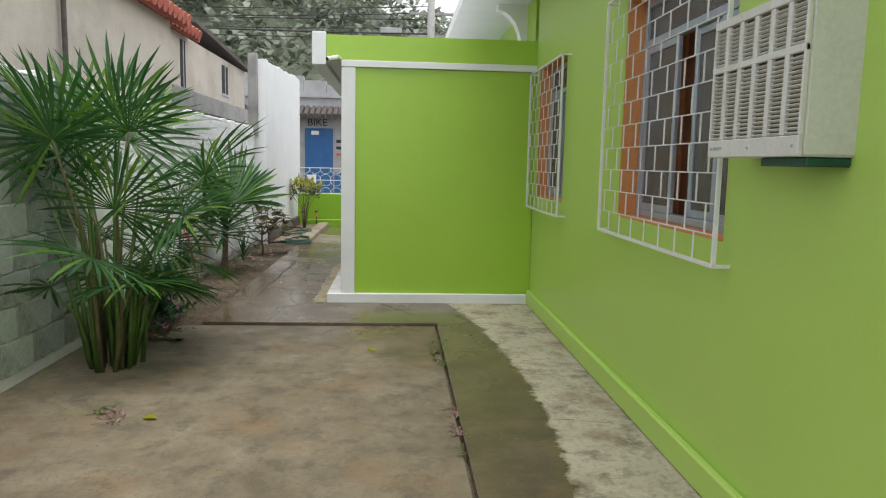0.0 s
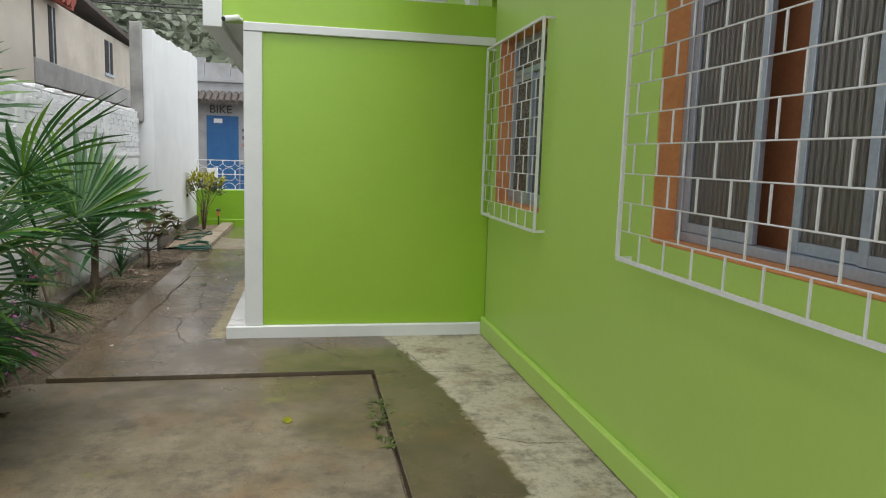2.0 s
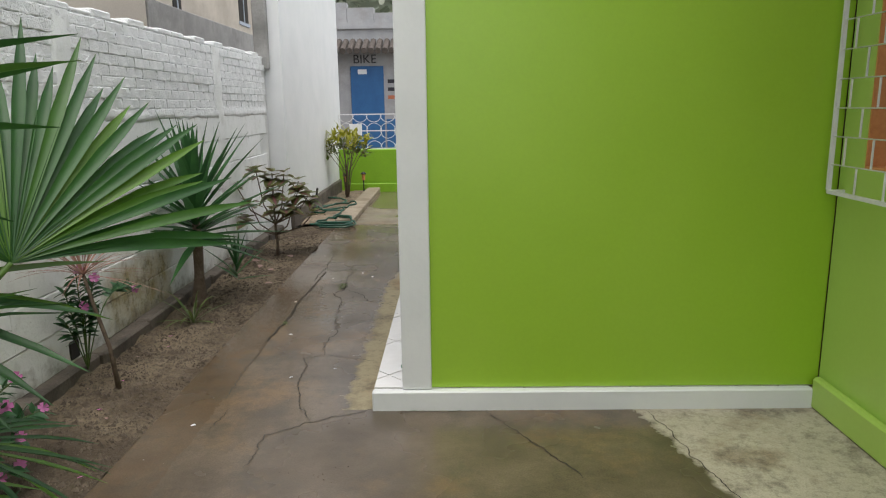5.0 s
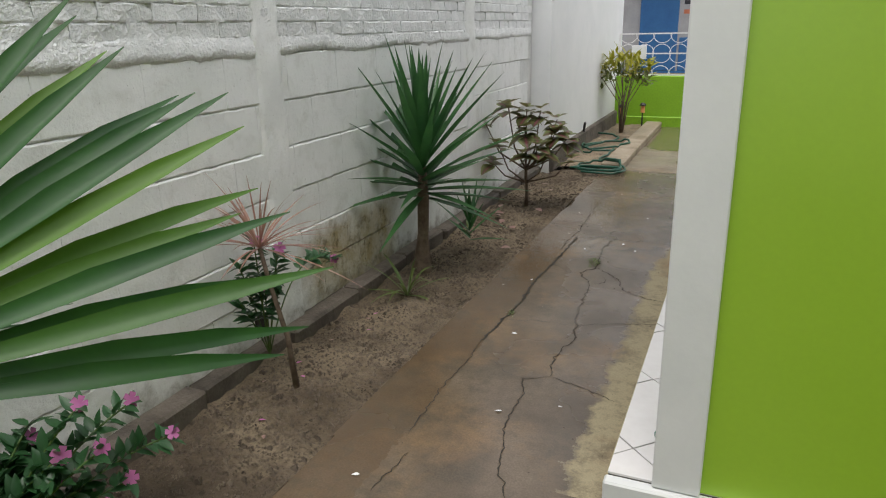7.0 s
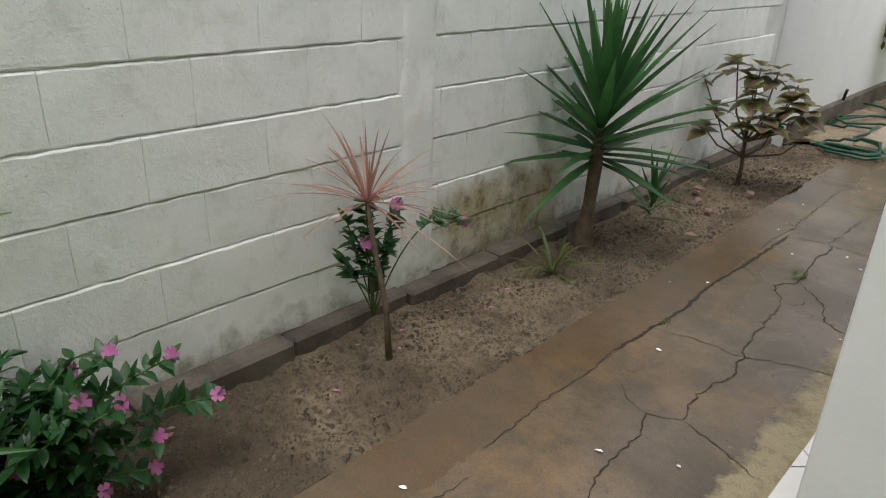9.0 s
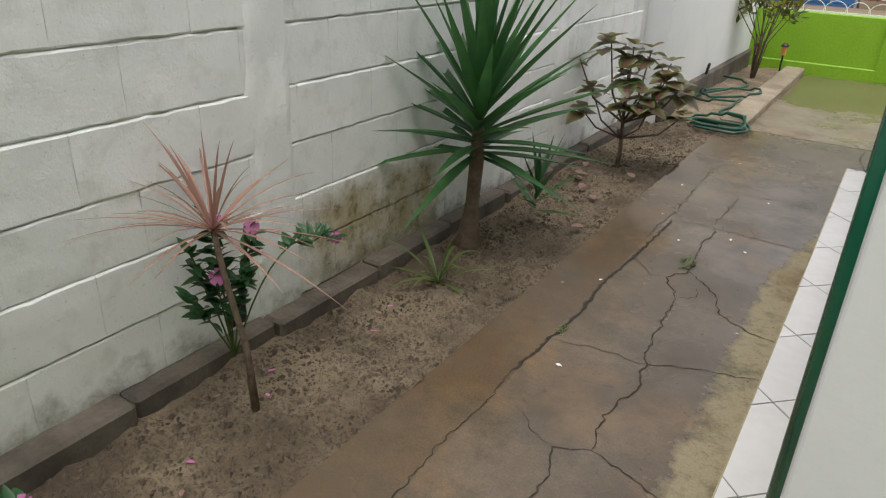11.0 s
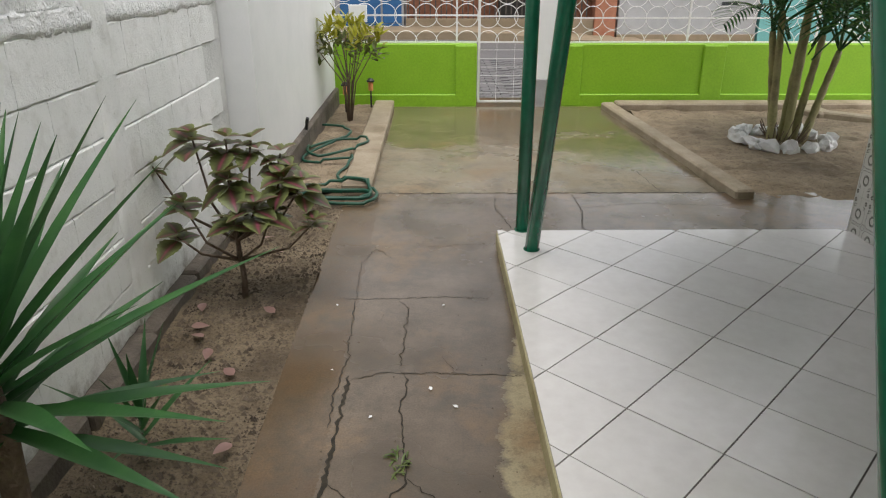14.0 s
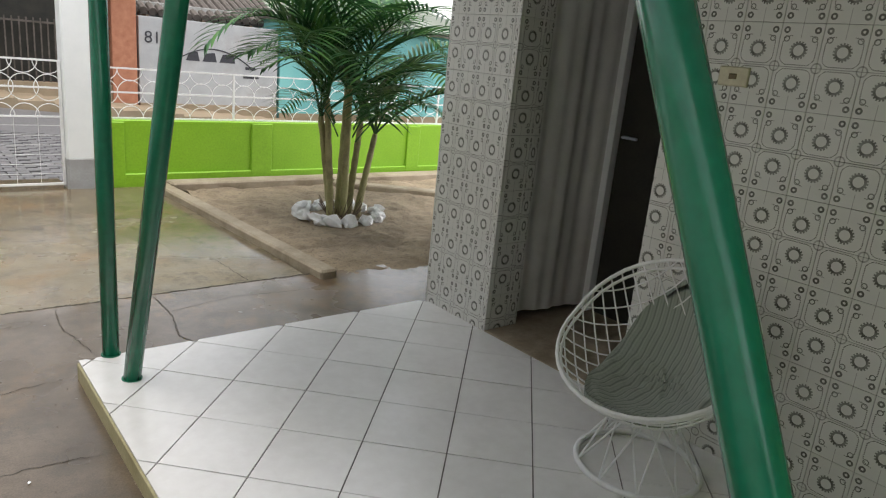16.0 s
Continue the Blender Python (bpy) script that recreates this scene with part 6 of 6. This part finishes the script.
pm = bpy.data.meshes.new("paver")
pm.from_pydata(pv, [], pf)
pm.materials.append(M_paver)
tagged(new("street_pavers", pm), "grey block pavers of the street", "paving", kind="stuff")


# ---- floor tiles ----
def clipped(poly, x0, x1, y0, y1):
    for axis, lim, sign in ((0, x0, 1), (0, x1, -1), (1, y0, 1), (1, y1, -1)):
        out = []
        for a, b in zip(poly, poly[1:] + poly[:1]):
            ia, ib = sign * (a[axis] - lim) >= 0, sign * (b[axis] - lim) >= 0
            if ia:
                out.append(a)
            if ia != ib:
                s = (lim - a[axis]) / (b[axis] - a[axis])
                out.append((a[0] + s * (b[0] - a[0]), a[1] + s * (b[1] - a[1])))
        poly = out
        if len(poly) < 3:
            return []
    return poly


porch_floor = bpy.data.objects["floor_porch"]
S, Q = 0.3295, 1 / math.sqrt(2)
for i in range(-14, 15):
    for j in range(-14, 15):
        g = 0.0028
        corners = [((i + a) * S + (g if a == 0 else -g), (j + b) * S + (g if b == 0 else -g)) for a, b in ((0, 0), (1, 0), (1, 1), (0, 1))]
        poly = clipped([(0.09 + (u + v) * Q, 9.74 + (v - u) * Q) for u, v in corners], -0.194, XW + 0.019, 7.034, 10.924)
        if not poly:
            continue
        area = abs(sum(a[0] * b[1] - b[0] * a[1] for a, b in zip(poly, poly[1:] + poly[:1]))) / 2
        if area < 0.0015:
            continue
        bm = bmesh.new()
        dz = 0.0007 * math.sin(i * 5.1 + j * 3.3)
        top = [bm.verts.new((x, y, 0.0905 + dz)) for x, y in poly]
        low = [bm.verts.new((x, y, 0.084)) for x, y in poly]
        bm.faces.new(top)
        for k in range(len(poly)):
            bm.faces.new((top[k], low[k], low[(k + 1) % len(poly)], top[(k + 1) % len(poly)]))
        bmesh.ops.recalc_face_normals(bm, faces=bm.faces)
        part("floor_tile", bm, M_tile, porch_floor)

# ---- wall tiles ----
TS = 0.148


def tile_mesh(u0=-0.5, u1=0.5, v0=-0.5, v1=0.5):
    g = 0.004
    bm = bmesh.new()
    box(bm, (0.0, (u0 + g) * TS, (v0 + g) * TS), (0.0195, (u1 - g) * TS, (v1 - g) * TS), 0.0012)
    return mesh_of("wall_tile", bm, M_walltile)


full = tile_mesh()
tw, tp = bpy.data.objects["wall_tiled"], bpy.data.objects["wall_tiled_pier"]
for r in range(-11, 5):
    zc = 1.628 + (r + 0.5) * TS
    if zc > 2.2:
        continue
    turn = 0 if r % 2 == 0 else 180
    for c in range(-13, 2):
        placed("wall_tile", full, tw, pose(XW, 9.121 + c * TS, zc, turn))
    placed("wall_tile", tile_mesh(-0.5, 0.29) if turn == 0 else tile_mesh(-0.29, 0.5), tw, pose(XW, 9.121 + 2 * TS, zc, turn))
    for c in range(4):
        placed("wall_tile", full, tp, Matrix.Translation((XW, 10.856 - c * 0.1285, zc)) @ Matrix.Diagonal((1, 0.868, 1, 1)) @ pose(0, 0, 0, turn))
    placed("wall_tile", full, tp, Matrix.Translation((XW, 10.386, zc)) @ Matrix.Diagonal((1, 0.26, 1, 1)) @ pose(0, 0, 0, turn))
    placed("wall_tile", full, tp, Matrix.Translation((XW + 0.094, 10.3655, zc)) @ pose(0, 0, 0, 0, 0, 90) @ pose(0, 0, 0, turn))
    placed("wall_tile", full, tp, Matrix.Translation((XW + 0.207, 10.3655, zc)) @ pose(0, 0, 0, 0, 0, 90) @ Matrix.Diagonal((1, 0.52, 1, 1)) @ pose(0, 0, 0, turn))


# ---- blocks and bricks of the garden wall ----
def masonry_mesh(name, L, H, rough, seed, nx, nz, side_edge, lie_edge, material):
    """A painted block: an uneven face, rounded back into a soft bed joint and a barely open upright joint."""
    bm = bmesh.new()
    rows = []
    for j in range(nz + 1):
        row = []
        for i in range(nx + 1):
            u, v = i / nx - 0.5, j / nz - 0.5
            u = math.copysign(0.5 - 0.004 / L, u) if i in (1, nx - 1) else u
            v = math.copysign(0.5 - 0.006 / H, v) if j in (1, nz - 1) else v
            q = noise.noise((u * L * 45, v * H * 45, seed * 2.0))
            back = max(side_edge * (0.7 + 0.9 * q) if i in (0, nx) else 0, lie_edge * (0.8 + 0.6 * q) if j in (0, nz) else 0)
            x = rough * noise.noise((u * 4 + seed * 7.3, v * 3, seed)) + 0.5 * rough * noise.noise((u * L * 60, v * H * 60, seed)) - back
            lift = 0.006 * noise.noise((u * L * 20, seed * 3.0, 5.0)) if j in (0, 1, nz - 1, nz) else 0
            row.append(bm.verts.new((x, u * L, v * H + lift)))
        rows.append(row)
    for j in range(nz):
        for i in range(nx):
            bm.faces.new((rows[j][i], rows[j][i + 1], rows[j + 1][i + 1], rows[j + 1][i])).smooth = 0 < i < nx - 1 and 0 < j < nz - 1
    for f in bm.faces:
        if not f.smooth:
            for e in f.edges:
                e.smooth = False
    loop = [rows[0][i] for i in range(nx + 1)] + [rows[j][nx] for j in range(1, nz + 1)] + [rows[nz][i] for i in range(nx - 1, -1, -1)] + [rows[j][0] for j in range(nz - 1, 0, -1)]
    rear = [bm.verts.new((-0.04, v.co.y, v.co.z)) for v in loop]
    for k in range(len(loop)):
        q = (k + 1) % len(loop)
        bm.faces.new((loop[k], rear[k], rear[q], loop[q]))
    bmesh.ops.recalc_face_normals(bm, faces=bm.faces)
    return mesh_of(name, bm, material)


core = bpy.data.objects["wall_garden_core"]
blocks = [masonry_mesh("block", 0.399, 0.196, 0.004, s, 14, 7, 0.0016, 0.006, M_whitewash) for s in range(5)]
old_blocks = [masonry_mesh("block", 0.397, 0.194, 0.006, s, 10, 5, 0.006, 0.011, M_bare) for s in range(3)]
bricks = [masonry_mesh("brick", 0.213, 0.0605, 0.009, s + 9, 9, 4, 0.002, 0.004, M_rough) for s in range(6)]
old_bricks = [masonry_mesh("brick", 0.213, 0.059, 0.011, s + 9, 5, 3, 0.006, 0.01, M_bare) for s in range(3)]
for r, z0 in enumerate((0.05, 0.25, 0.448, 0.647, 0.847, 1.047)):
    for c in range(21):
        y = 3.0 + c * 0.4 + (0.23 if r % 2 else 0.0)
        if y < 11.4:
            kind = blocks if y > 5.5 else old_blocks
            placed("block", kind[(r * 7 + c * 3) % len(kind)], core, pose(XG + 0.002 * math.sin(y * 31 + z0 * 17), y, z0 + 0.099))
for r in range(9):
    for c in range(38):
        y = 3.35 + c * 0.215 + (0.107 if r % 2 else 0.0)
        if y < 11.48 and (y > 4.9 or r % 2 == 0 or r > 4):
            kind = bricks if y > 5.3 else old_bricks
            placed("brick", kind[(r * 5 + c * 7) % len(kind)], core, pose(XG + 0.004 * math.sin(y * 31 + r * 17), y, 1.28 + r * 0.061))
# thrown render that covers the foot of the brick courses with a ragged lower edge
lip = bmesh.new()
rows = []
for i in range(601):
    y = 5.3 + 6.2 * i / 600
    edge = 1.235 + 0.022 * noise.noise((y * 2.3, 1.0, 0)) + 0.012 * noise.noise((y * 11, 2.0, 0)) + 0.006 * noise.noise((y * 40, 3.0, 0))
    rows.append([lip.verts.new((XG + d * (1 + 0.5 * noise.noise((y * 30, z * 50, 0))) + 0.004 * noise.noise((y * 70, z * 70, 4.0)), y, z)) for d, z in ((-0.02, edge), (0.003, edge + 0.004), (0.006, edge + 0.03), (0.004, edge + 0.06), (-0.008, edge + 0.1 + 0.03 * noise.noise((y * 6, 9.0, 0))))])
for a, b in zip(rows, rows[1:]):
    for k in range(4):
        lip.faces.new((a[k], b[k], b[k + 1], a[k + 1])).smooth = True
bmesh.ops.recalc_face_normals(lip, faces=lip.faces)
solid("wall_render_lip", lip, M_rough, "ragged edge of thrown white render on the garden wall", "wall", "structure")
cap = bmesh.new()
for i in range(40):
    y0 = 2.8 + i * 0.219
    box(cap, (XG - 0.15, y0, 1.801), (XG - 0.004, y0 + 0.215, 1.835 + 0.014 * math.sin(i * 2.7)), 0.008)
solid("wall_cap", cap, M_rough, "uneven whitewashed top course of the garden wall", "wall", "structure")
